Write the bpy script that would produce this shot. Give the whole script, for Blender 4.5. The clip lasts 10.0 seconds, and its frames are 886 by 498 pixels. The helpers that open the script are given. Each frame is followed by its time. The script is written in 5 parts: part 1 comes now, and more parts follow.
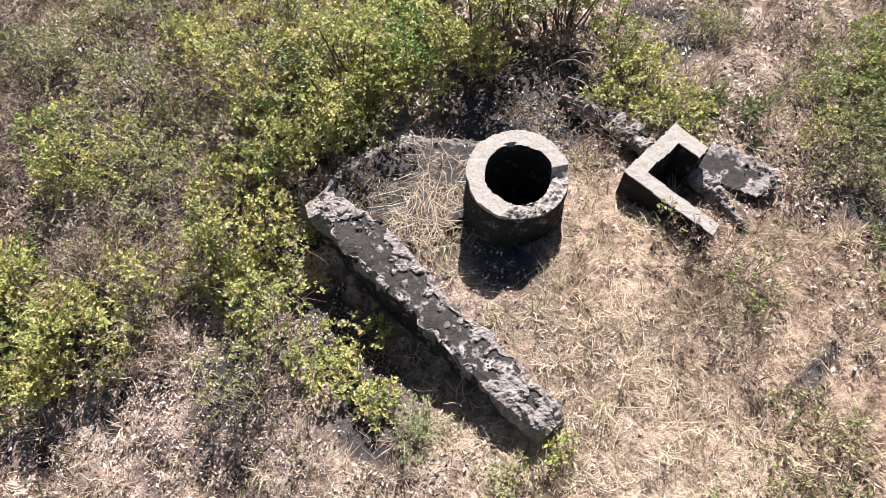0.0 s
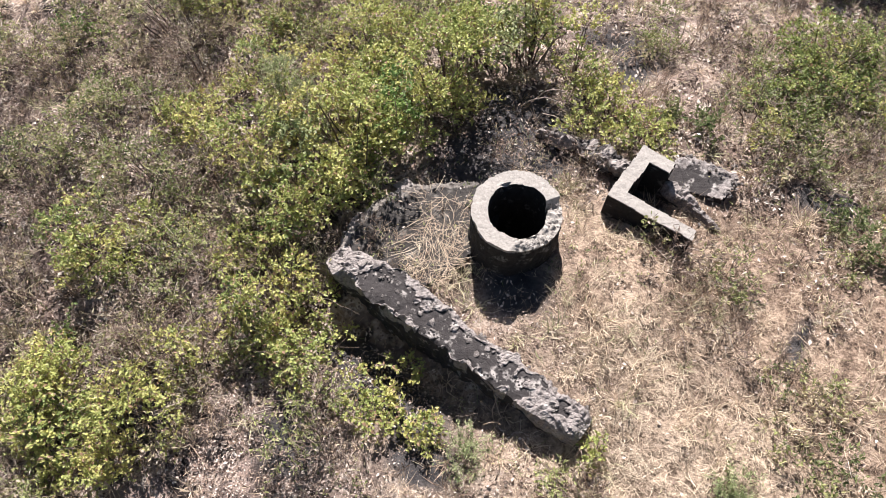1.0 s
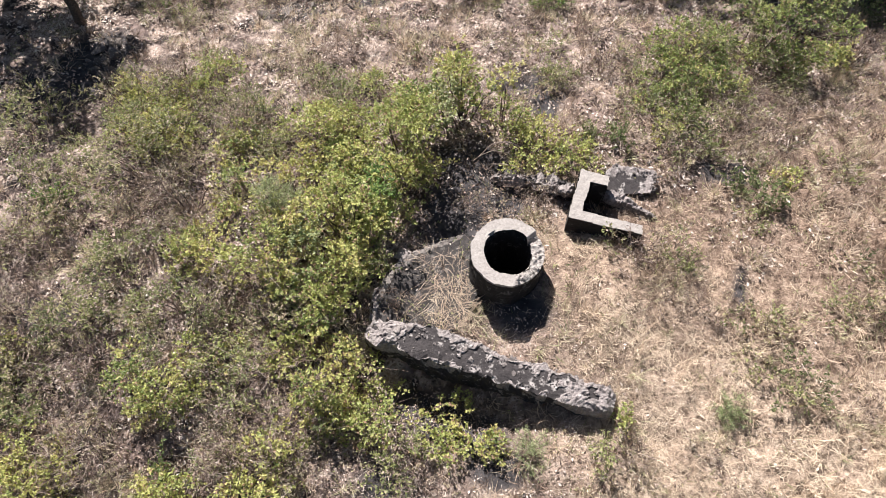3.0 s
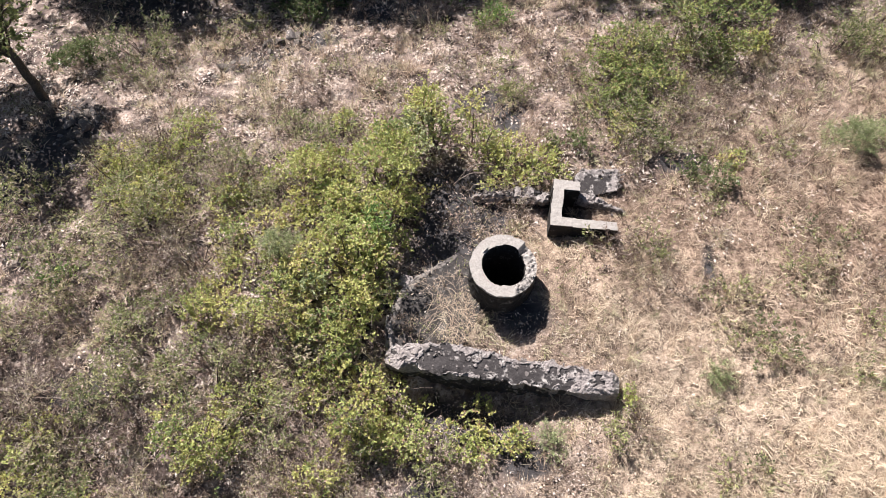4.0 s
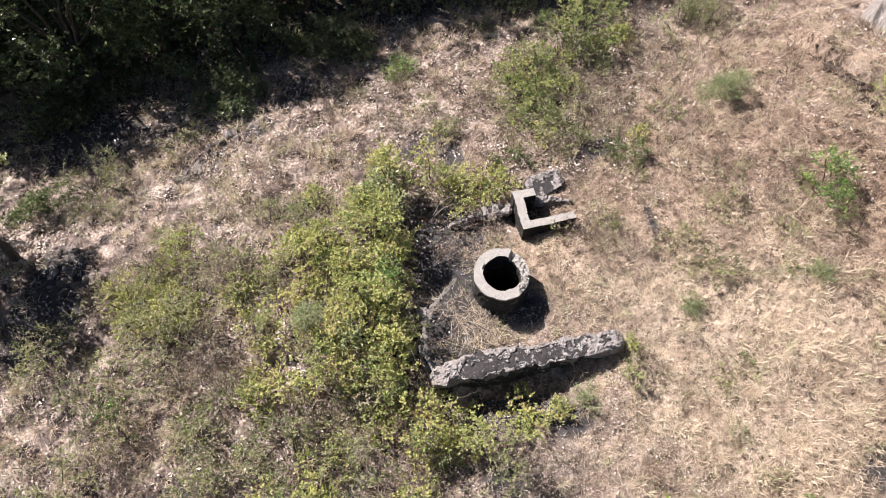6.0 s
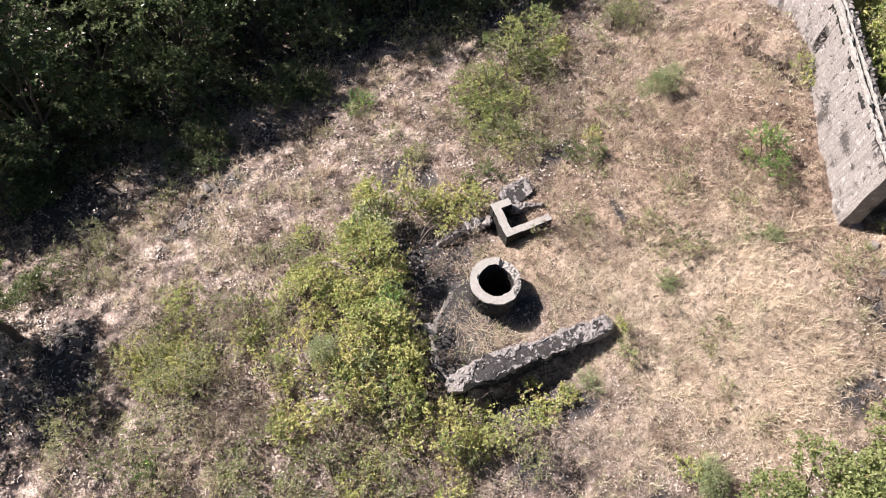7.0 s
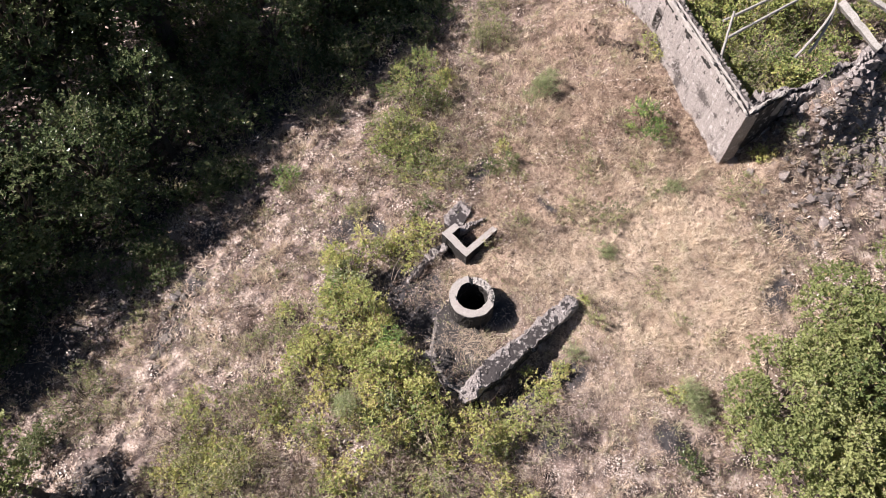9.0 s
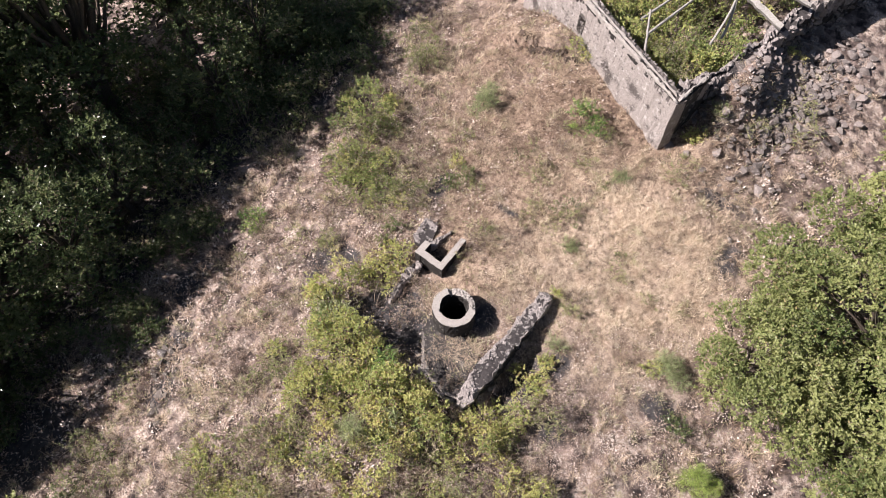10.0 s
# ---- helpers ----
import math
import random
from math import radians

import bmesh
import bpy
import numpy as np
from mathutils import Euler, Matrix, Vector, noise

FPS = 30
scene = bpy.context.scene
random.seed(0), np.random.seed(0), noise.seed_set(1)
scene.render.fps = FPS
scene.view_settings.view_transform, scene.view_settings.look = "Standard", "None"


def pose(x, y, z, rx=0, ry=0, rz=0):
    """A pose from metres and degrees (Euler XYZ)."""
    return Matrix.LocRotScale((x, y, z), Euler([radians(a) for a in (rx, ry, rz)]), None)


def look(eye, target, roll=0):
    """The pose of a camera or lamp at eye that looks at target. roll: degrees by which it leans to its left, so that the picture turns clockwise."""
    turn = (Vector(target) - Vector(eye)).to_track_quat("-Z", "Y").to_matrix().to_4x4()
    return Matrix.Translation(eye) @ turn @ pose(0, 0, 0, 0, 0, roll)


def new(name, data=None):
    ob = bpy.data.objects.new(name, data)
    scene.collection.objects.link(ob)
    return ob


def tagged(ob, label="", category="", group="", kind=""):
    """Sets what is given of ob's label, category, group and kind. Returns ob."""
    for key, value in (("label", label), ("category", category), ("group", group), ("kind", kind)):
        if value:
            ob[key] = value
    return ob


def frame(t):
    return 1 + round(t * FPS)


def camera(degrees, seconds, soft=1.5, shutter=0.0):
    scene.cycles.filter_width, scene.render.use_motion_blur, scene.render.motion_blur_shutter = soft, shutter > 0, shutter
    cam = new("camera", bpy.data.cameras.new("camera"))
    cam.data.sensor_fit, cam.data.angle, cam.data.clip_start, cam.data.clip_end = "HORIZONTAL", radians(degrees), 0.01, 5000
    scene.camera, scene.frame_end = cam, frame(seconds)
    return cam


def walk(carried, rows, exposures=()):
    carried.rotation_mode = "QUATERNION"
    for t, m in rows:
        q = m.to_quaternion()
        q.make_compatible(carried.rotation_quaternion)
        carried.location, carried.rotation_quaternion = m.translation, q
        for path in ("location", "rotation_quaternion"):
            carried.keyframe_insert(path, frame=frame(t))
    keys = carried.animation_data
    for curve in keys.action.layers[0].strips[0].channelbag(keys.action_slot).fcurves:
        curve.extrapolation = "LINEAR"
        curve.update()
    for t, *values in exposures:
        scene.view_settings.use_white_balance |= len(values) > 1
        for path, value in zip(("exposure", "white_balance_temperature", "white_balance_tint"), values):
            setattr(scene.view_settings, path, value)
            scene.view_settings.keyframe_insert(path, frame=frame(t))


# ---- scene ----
EXPOSURE = 1.1
cam = camera(64.4, 10.0, 0.45)
PATH = [
    (0, (2.499, -4.317, 8.892), (1.915, -3.659, 7.096), 0.0),
    (0.5, (2.121, -4.589, 9.485), (1.588, -3.882, 7.691), 0.0),
    (1, (1.788, -4.869, 10.065), (1.308, -4.119, 8.274), -0.0),
    (1.5, (1.41, -5.146, 10.687), (0.99, -4.36, 8.896), -0.1),
    (2, (1.017, -5.377, 11.298), (0.657, -4.559, 9.508), -0.3),
    (2.5, (0.612, -5.604, 11.899), (0.32, -4.755, 10.112), -0.3),
    (4, (-0.846, -5.841, 13.962), (-0.909, -4.982, 12.158), -0.0),
    (4.5, (-1.469, -6.021, 14.577), (-1.452, -5.151, 12.776), 0.3),
    (5, (-2.035, -6.23, 15.168), (-1.945, -5.356, 13.371), 0.1),
    (5.5, (-2.688, -6.404, 15.765), (-2.519, -5.531, 13.974), 0.2),
    (7, (-4.726, -6.405, 17.696), (-4.319, -5.568, 15.926), 0.4),
    (7.5, (-5.324, -6.271, 18.354), (-4.842, -5.462, 16.59), 0.2),
    (8, (-5.853, -6.079, 18.985), (-5.304, -5.307, 17.223), -0.1),
    (8.5, (-6.406, -5.787, 19.596), (-5.79, -5.065, 17.835), -0.1),
    (9, (-6.955, -5.538, 20.134), (-6.271, -4.865, 18.379), -0.1),
    (9.5, (-7.447, -5.273, 20.731), (-6.701, -4.655, 18.982), -0.2),
    (10, (-7.866, -4.973, 21.273), (-7.062, -4.414, 19.53), -0.1),
]
walk(cam, [(t, look(eye, target, roll)) for t, eye, target, roll in PATH], [(0, EXPOSURE + 0.1, 6500, 10), (1.5, EXPOSURE + 0.04, 6500, 10), (5.5, EXPOSURE, 6500, 11), (7.5, EXPOSURE + 0.04, 6510, 12), (8.2, EXPOSURE + 0.02, 6540, 14), (9.2, EXPOSURE - 0.12, 6570, 15), (10, EXPOSURE - 0.15, 6620, 15)])

# ---- world, sun, exposure ----
SUN_EL, SUN_AZ = 42.0, (-0.59, 0.81)
world = bpy.data.worlds.new("sky")
scene.world = world
world.use_nodes = True
wn = world.node_tree.nodes
sky = wn.new("ShaderNodeTexSky")
sky.sky_type = "NISHITA"
sky.sun_disc = False
sky.sun_elevation = radians(SUN_EL)
sky.sun_rotation = math.atan2(SUN_AZ[0], SUN_AZ[1])
wn["Background"].inputs[1].default_value = 0.033
world.node_tree.links.new(sky.outputs[0], wn["Background"].inputs[0])
sun_data = bpy.data.lights.new("sun", "SUN")
sun_data.energy, sun_data.angle, sun_data.color = 5.0, radians(0.55), (1.0, 0.945, 0.905)
sun = new("sun", sun_data)
sun.matrix_world = look((SUN_AZ[0] * 30, SUN_AZ[1] * 30, 30 * math.tan(radians(SUN_EL))), (0, 0, 0))

R = np.random.default_rng(7)

# ---- noise and terrain ----


def hash3(i, j, k):
    h = (i * 374761393 + j * 668265263 + k * 2147483647 + 1013904223) & 0xFFFFFFFF
    h = ((h ^ (h >> 13)) * 1274126177) & 0xFFFFFFFF
    return ((h ^ (h >> 16)) & 0xFFFF) / 65535.0


def vnoise(p):
    """Smooth value noise in 0..1 at the rows of p."""
    p = np.asarray(p, float)
    c = np.floor(p).astype(np.int64)
    f = p - c
    f = f * f * (3 - 2 * f)
    out = 0
    for a in (0, 1):
        for b in (0, 1):
            for d in (0, 1):
                w = (f[:, 0] if a else 1 - f[:, 0]) * (f[:, 1] if b else 1 - f[:, 1]) * (f[:, 2] if d else 1 - f[:, 2])
                out = out + w * hash3(c[:, 0] + a, c[:, 1] + b, c[:, 2] + d)
    return out


def fbm(p, octaves=4):
    p = np.asarray(p, float)
    return sum(vnoise(p * 2**o + 17.3 * o) * 0.5**o for o in range(octaves)) / sum(0.5**o for o in range(octaves))


def flat(x, y, s, seed=0.0, octaves=3):
    x, y = np.broadcast_arrays(np.asarray(x, float), np.asarray(y, float))
    return fbm(np.stack([x.ravel() * s, y.ravel() * s, np.full(x.size, seed)], 1), octaves).reshape(x.shape)


def sstep(a, b, v):
    v = np.clip((v - a) / (b - a), 0, 1)
    return v * v * (3 - 2 * v)


def bump(x, y, cx, cy, rx, ry=None):
    return np.exp(-(((x - cx) / rx) ** 2) - ((y - cy) / (ry or rx)) ** 2)


def wall_mid(x):
    return -1.83 - 0.078 * (x + 1.95)


def ground(x, y):
    """Height of the ground."""
    x, y = np.asarray(x, float), np.asarray(y, float)
    u, v = 25 * np.tanh(x / 25), 20 * np.tanh(y / 20)
    z = 0.0185 + 0.0923 * u - 0.0213 * v - 0.00143 * u * u - 0.0017 * u * v - 0.01787 * v * v
    yard = sstep(-0.15, 0.15, y - wall_mid(x))
    z = z + 0.38 * bump(x, y, 1.5, -0.4, 1.6) * yard
    z = z - 0.50 * bump(x, y, -0.7, -2.55, 1.7, 0.75) * (1 - yard)
    z = z + 0.4 * bump(x, y, 11.0, 2.2, 1.7) + 0.2 * bump(x, y, 12.6, 4.4, 1.3, 2.0) - 0.2 * bump(x, y, 9.3, -2.4, 1.2)
    z = z + 0.45 * bump(x, y, 13.2, -4.2, 2.6, 1.3) + 0.5 * bump(x, y, 14.0, -4.1, 3.4, 0.9) + 0.9 * bump(x, y, 12.8, -3.7, 2.2, 0.8)
    z = z - 0.32 * bump(x, y, 1.35, 1.78, 0.36, 0.3)
    # broken bank beside the house
    lip = 11.3 + 0.7 * np.maximum(3.1 - y, 0) + 0.5 * (flat(x, y, 1.3, 66.0) - 0.5)
    z = z + 0.62 * sstep(-0.06, 0.06, x - lip) * (1 - sstep(12.2, 13.5, x)) * sstep(1.6, 2.2, y) * (1 - sstep(4.8, 6.2, y))
    return z


def ground_rough(x, y):
    far = 1 / (1 + (np.hypot(x, y) / 60) ** 2)
    return ground(x, y) + far * (0.2 * (flat(x, y, 0.5, 3.1) - 0.5) + (0.22 * (flat(x, y, 1.9, 8.7) - 0.5) + 0.17 * (flat(x, y, 3.7, 15.7, 2) - 0.5)) * (1 - 0.6 * bump(x, y, 1.5, -0.5, 2.5)))


# what covers the ground: straw, litter, bare ash soil and painted shade


def straw_at(x, y):
    m = bump(x, y, 4.0, -2.8, 2.8) + bump(x, y, 5.2, -5.2, 2.6) + 0.35 * bump(x, y, 2.3, -0.5, 1.7) + 0.5 * bump(x, y, 7.5, -3.0, 2.6)
    m = m + 0.5 * bump(x, y, 1.2, -4.8, 0.9) + 0.4 * bump(x, y, -0.9, -0.8, 0.5) + 0.5 * bump(x, y, 0.6, 0.95, 0.7, 0.5)
    return np.clip(m * (0.6 + 0.8 * flat(x, y, 0.7, 4.4)), 0, 1)


def tan_at(x, y):
    m = bump(x, y, 6.5, 1.8, 4.2) + bump(x, y, 9.0, -1.5, 3.5) + 1.0 * bump(x, y, 1.9, 0.2, 1.7) + 0.7 * bump(x, y, 11, 6, 3) + 0.75 * bump(x, y, -6, 15.5, 10, 3.6)
    return np.clip(m * (0.55 + 0.9 * flat(x, y, 0.6, 9.4)), 0, 1)


# bare ash soil; shade in trough, hollow and below the west oak painted likewise
ASH_AND_SHADE = [(0.45, -0.75, 0.6, 0.5), (-0.7, 5.3, 0.95, 0.45), (0.0, 4.6, 0.4, 0.7), (1.2, -7.2, 0.4, 1.0), (-12.2, 2.8, 0.8, 0.9), (7.0, -6.5, 0.8, 0.5), (8.9, -5.2, 0.35, 1.1), (-3.6, 9.2, 1.4, 0.8),
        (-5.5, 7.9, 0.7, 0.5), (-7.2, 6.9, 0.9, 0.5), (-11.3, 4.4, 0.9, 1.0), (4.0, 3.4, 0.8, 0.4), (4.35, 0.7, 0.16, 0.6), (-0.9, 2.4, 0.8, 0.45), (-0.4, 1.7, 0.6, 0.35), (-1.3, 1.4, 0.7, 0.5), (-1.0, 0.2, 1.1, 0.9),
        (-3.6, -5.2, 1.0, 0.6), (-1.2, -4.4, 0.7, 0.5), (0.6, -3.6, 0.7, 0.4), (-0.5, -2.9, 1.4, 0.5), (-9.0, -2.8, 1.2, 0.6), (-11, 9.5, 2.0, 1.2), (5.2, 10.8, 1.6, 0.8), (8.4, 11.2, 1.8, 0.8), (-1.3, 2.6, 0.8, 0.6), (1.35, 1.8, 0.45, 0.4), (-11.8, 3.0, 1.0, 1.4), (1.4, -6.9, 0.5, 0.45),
        # long bands darken the wood floor for the shade of its trees
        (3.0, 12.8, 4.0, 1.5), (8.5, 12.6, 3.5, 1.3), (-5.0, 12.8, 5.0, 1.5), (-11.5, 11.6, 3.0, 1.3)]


def ash_and_shade_at(x, y):
    m = sum(bump(x, y, *b) for b in ASH_AND_SHADE)
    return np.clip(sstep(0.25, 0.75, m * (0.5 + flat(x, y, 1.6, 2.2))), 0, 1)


# ---- node materials ----


class Nodes:
    def __init__(self, name):
        self.mat = bpy.data.materials.new(name)
        self.mat.use_nodes = True
        self.n, self.l = self.mat.node_tree.nodes, self.mat.node_tree.links
        self.bsdf = self.n["Principled BSDF"]
        self.out = self.n["Material Output"]
        self.coord = self.n.new("ShaderNodeTexCoord").outputs["Object"]

    def put(self, socket, value):
        if hasattr(value, "is_linked"):
            self.l.new(value, socket)
        else:
            socket.default_value = value

    def noise(self, scale, detail=4.0, rough=0.6, vector=None):
        t = self.n.new("ShaderNodeTexNoise")
        t.inputs["Scale"].default_value, t.inputs["Detail"].default_value, t.inputs["Roughness"].default_value = scale, detail, rough
        self.l.new(vector or self.coord, t.inputs["Vector"])
        return t.outputs["Fac"]

    def cells(self, scale, out="Distance", feature="F1"):
        t = self.n.new("ShaderNodeTexVoronoi")
        t.feature = feature
        t.inputs["Scale"].default_value = scale
        self.l.new(self.coord, t.inputs["Vector"])
        return t.outputs[out]

    def attr(self, name):
        t = self.n.new("ShaderNodeAttribute")
        t.attribute_name = name
        return t.outputs["Fac"]

    def ramp(self, fac, stops):
        t = self.n.new("ShaderNodeValToRGB")
        e = t.color_ramp.elements
        while len(e) < len(stops):
            e.new(0.5)
        for el, (p, c) in zip(e, stops):
            el.position = p
            el.color = (*c, 1) if len(c) == 3 else c
        self.put(t.inputs[0], fac)
        return t.outputs[0]

    def grey(self, fac, a, b):
        return self.ramp(fac, [(a, (0, 0, 0)), (b, (1, 1, 1))])

    def mix(self, fac, a, b, how="MIX"):
        t = self.n.new("ShaderNodeMix")
        t.data_type, t.blend_type = "RGBA", how
        self.put(t.inputs[0], fac)
        for s, v in ((t.inputs[6], a), (t.inputs[7], b)):
            self.put(s, (*v, 1) if isinstance(v, tuple) and len(v) == 3 else v)
        return t.outputs[2]

    def math(self, how, a, b=0.5):
        t = self.n.new("ShaderNodeMath")
        t.operation = how
        self.put(t.inputs[0], a)
        self.put(t.inputs[1], b)
        return t.outputs[0]

    def bump(self, height, strength=0.5, distance=0.02):
        t = self.n.new("ShaderNodeBump")
        t.inputs["Strength"].default_value, t.inputs["Distance"].default_value = strength, distance
        self.put(t.inputs["Height"], height)
        self.l.new(t.outputs[0], self.bsdf.inputs["Normal"])

    def done(self, colour, rough=0.9, spec=0.25):
        self.put(self.bsdf.inputs["Base Color"], colour)
        self.put(self.bsdf.inputs["Roughness"], rough)
        self.bsdf.inputs["Specular IOR Level"].default_value = spec
        return self.mat


def soil_material():
    m = Nodes("soil_with_litter")
    base = m.ramp(m.noise(2.2, 6), [(0.38, (0.032, 0.026, 0.026)), (0.5, (0.115, 0.088, 0.08)), (0.64, (0.27, 0.207, 0.185))])
    thatch = m.math("ADD", m.math("MULTIPLY", m.noise(6, 4), 0.5), m.math("MULTIPLY", m.noise(19, 4, 0.75), 0.5))
    straw = m.ramp(thatch, [(0.4, (0.12, 0.088, 0.067)), (0.5, (0.34, 0.26, 0.20)), (0.6, (0.55, 0.435, 0.34))])
    tan = m.ramp(thatch, [(0.4, (0.055, 0.036, 0.029)), (0.5, (0.21, 0.147, 0.111)), (0.6, (0.42, 0.315, 0.246))])
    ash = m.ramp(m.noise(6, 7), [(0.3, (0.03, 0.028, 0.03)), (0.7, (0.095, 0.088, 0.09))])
    fleck = m.mix(m.math("MULTIPLY", m.grey(m.cells(17), 0.32, 0.2), m.grey(m.noise(1.9, 4), 0.47, 0.6)), base, m.ramp(m.cells(17, "Color"), [(0.2, (0.30, 0.22, 0.18)), (0.8, (0.58, 0.49, 0.43))]))
    c = m.mix(m.attr("tan"), fleck, tan)
    c = m.mix(m.attr("straw"), c, straw)
    # the bare mask holds ash soil and painted shade alike
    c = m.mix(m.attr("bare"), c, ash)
    m.bump(m.math("ADD", m.noise(30, 8), m.noise(7, 5)), 0.7, 0.05)
    return m.done(c, 0.95, 0.1)


def leaf_material(name, stops, through_light=0.3, rough=0.5):
    m = Nodes(name)
    c = m.ramp(m.attr("tint"), stops)
    m.done(c, rough, 0.35)
    t = m.n.new("ShaderNodeBsdfTranslucent")
    m.l.new(c, t.inputs["Color"])
    mixer = m.n.new("ShaderNodeMixShader")
    mixer.inputs[0].default_value = through_light
    m.l.new(m.bsdf.outputs[0], mixer.inputs[1])
    m.l.new(t.outputs[0], mixer.inputs[2])
    m.l.new(mixer.outputs[0], m.out.inputs["Surface"])
    return m.mat


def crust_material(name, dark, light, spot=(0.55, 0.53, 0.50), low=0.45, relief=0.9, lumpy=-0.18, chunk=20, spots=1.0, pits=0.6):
    """Weathered mortar: dark worn skin where crust is low, pale broken lime where it is high, lichen spots. The dark
    skin also paints in shade on the well and south wall.
    """
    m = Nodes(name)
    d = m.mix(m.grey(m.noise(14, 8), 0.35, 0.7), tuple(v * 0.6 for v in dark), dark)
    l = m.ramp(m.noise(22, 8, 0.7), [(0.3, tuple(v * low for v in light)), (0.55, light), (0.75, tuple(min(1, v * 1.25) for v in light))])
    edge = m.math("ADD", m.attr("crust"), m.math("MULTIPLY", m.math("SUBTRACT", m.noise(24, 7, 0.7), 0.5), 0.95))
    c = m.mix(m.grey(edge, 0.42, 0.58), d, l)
    c = m.mix(m.math("MULTIPLY", m.math("MULTIPLY", m.grey(m.noise(5, 5), 0.56, 0.66), m.grey(m.cells(19), 0.34, 0.2)), spots), c, spot)
    c = m.mix(m.grey(m.noise(70, 4, 0.7), 0.62, 0.72), c, m.mix(pits, c, (0.03, 0.028, 0.028)))
    m.bump(m.math("ADD", m.noise(45, 8), m.math("ADD", m.noise(11, 6), m.math("MULTIPLY", m.cells(chunk), lumpy))), relief, 0.018)
    return m.done(c, 0.92, 0.2)


def stone_material(name, a, b, lichen=(0.5, 0.48, 0.45)):
    m = Nodes(name)
    info = m.n.new("ShaderNodeObjectInfo").outputs["Random"]
    isle = m.n.new("ShaderNodeNewGeometry").outputs["Random Per Island"]
    tone = m.math("FRACT", m.math("ADD", info, isle), 0)
    c = m.mix(tone, a, b)
    c = m.mix(m.grey(m.noise(18, 7), 0.35, 0.7), m.mix(0.5, c, (0.03, 0.028, 0.027)), c)
    c = m.mix(m.grey(m.noise(7, 6), 0.58, 0.68), c, lichen)
    m.bump(m.noise(40, 8), 0.7, 0.02)
    return m.done(c, 0.9, 0.2)


def bark_material(name, a, b):
    m = Nodes(name)
    c = m.mix(m.grey(m.noise(25, 6), 0.3, 0.7), a, b)
    m.bump(m.noise(60, 6), 0.6, 0.01)
    return m.done(c, 0.9, 0.15)


SOIL = soil_material()
GRASS = leaf_material("dry_grass", [(0.0, (0.08, 0.055, 0.042)), (0.3, (0.26, 0.185, 0.142)), (0.6, (0.52, 0.40, 0.30)), (0.88, (0.73, 0.61, 0.47)), (1.0, (0.22, 0.25, 0.10))], 0.2, 0.6)
LITTER = leaf_material("leaf_litter", [(0.0, (0.10, 0.07, 0.058)), (0.35, (0.31, 0.22, 0.18)), (0.7, (0.56, 0.45, 0.395)), (1.0, (0.76, 0.68, 0.62))], 0.15, 0.6)
LEAF_GREEN = leaf_material("bramble_leaf", [(0.0, (0.075, 0.12, 0.042)), (0.35, (0.21, 0.27, 0.095)), (0.65, (0.43, 0.465, 0.165)), (0.92, (0.58, 0.55, 0.205)), (1.0, (0.38, 0.25, 0.17))], 0.33, 0.45)
LEAF_OLIVE = leaf_material("olive_scrub_leaf", [(0.0, (0.07, 0.09, 0.037)), (0.35, (0.21, 0.245, 0.105)), (0.65, (0.37, 0.39, 0.165)), (0.88, (0.46, 0.40, 0.24)), (1.0, (0.54, 0.44, 0.36))], 0.35)
LEAF_BROWN = leaf_material("dry_scrub_leaf", [(0.0, (0.05, 0.032, 0.028)), (0.45, (0.205, 0.142, 0.115)), (0.7, (0.42, 0.325, 0.26)), (0.85, (0.33, 0.31, 0.16)), (1.0, (0.6, 0.51, 0.45))], 0.25)
LEAF_DARK = leaf_material("holm_oak_leaf", [(0.0, (0.055, 0.085, 0.036)), (0.5, (0.125, 0.165, 0.07)), (0.85, (0.24, 0.27, 0.13)), (1.0, (0.30, 0.28, 0.16))], 0.38, 0.24)
LEAF_OAK = leaf_material("oak_leaf", [(0.0, (0.05, 0.09, 0.027)), (0.45, (0.17, 0.208, 0.075)), (0.8, (0.325, 0.352, 0.145)), (0.95, (0.34, 0.36, 0.15)), (1.0, (0.34, 0.28, 0.14))], 0.35, 0.42)
LEAF_BRIGHT = leaf_material("bright_shoot_leaf", [(0.0, (0.08, 0.15, 0.045)), (0.5, (0.17, 0.27, 0.08)), (0.9, (0.40, 0.50, 0.14)), (1.0, (0.5, 0.56, 0.2))], 0.32)
LEAF_FERN = leaf_material("feathery_leaf", [(0.0, (0.12, 0.16, 0.07)), (0.5, (0.29, 0.34, 0.16)), (1.0, (0.50, 0.52, 0.31))], 0.3)
TWIG = leaf_material("grey_twig", [(0.0, (0.05, 0.036, 0.032)), (0.5, (0.17, 0.125, 0.105)), (0.8, (0.36, 0.29, 0.25)), (1.0, (0.56, 0.49, 0.44))], 0.0, 0.85)
BARK = bark_material("rough_bark", (0.045, 0.036, 0.03), (0.15, 0.125, 0.10))
POLE = bark_material("weathered_timber", (0.20, 0.185, 0.17), (0.45, 0.425, 0.40))
# near-black base of RIM paints in shade on the well's outer face and shaft
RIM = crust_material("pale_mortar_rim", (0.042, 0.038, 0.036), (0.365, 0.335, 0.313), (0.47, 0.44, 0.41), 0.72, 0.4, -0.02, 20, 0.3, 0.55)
WALL = crust_material("broken_mortar_wall", (0.065, 0.058, 0.059), (0.315, 0.28, 0.27), (0.42, 0.385, 0.37), 0.32, 0.9, -0.18, 20, 1.0, 0.75)
SLAB = crust_material("ash_dark_slab", (0.075, 0.068, 0.066), (0.27, 0.24, 0.22), (0.4, 0.37, 0.34), spots=0.35)
PLASTER = crust_material("stained_lime_plaster", (0.13, 0.113, 0.108), (0.34, 0.303, 0.287), (0.5, 0.465, 0.45), 0.45, 0.8, -0.2, 9, 0.9)
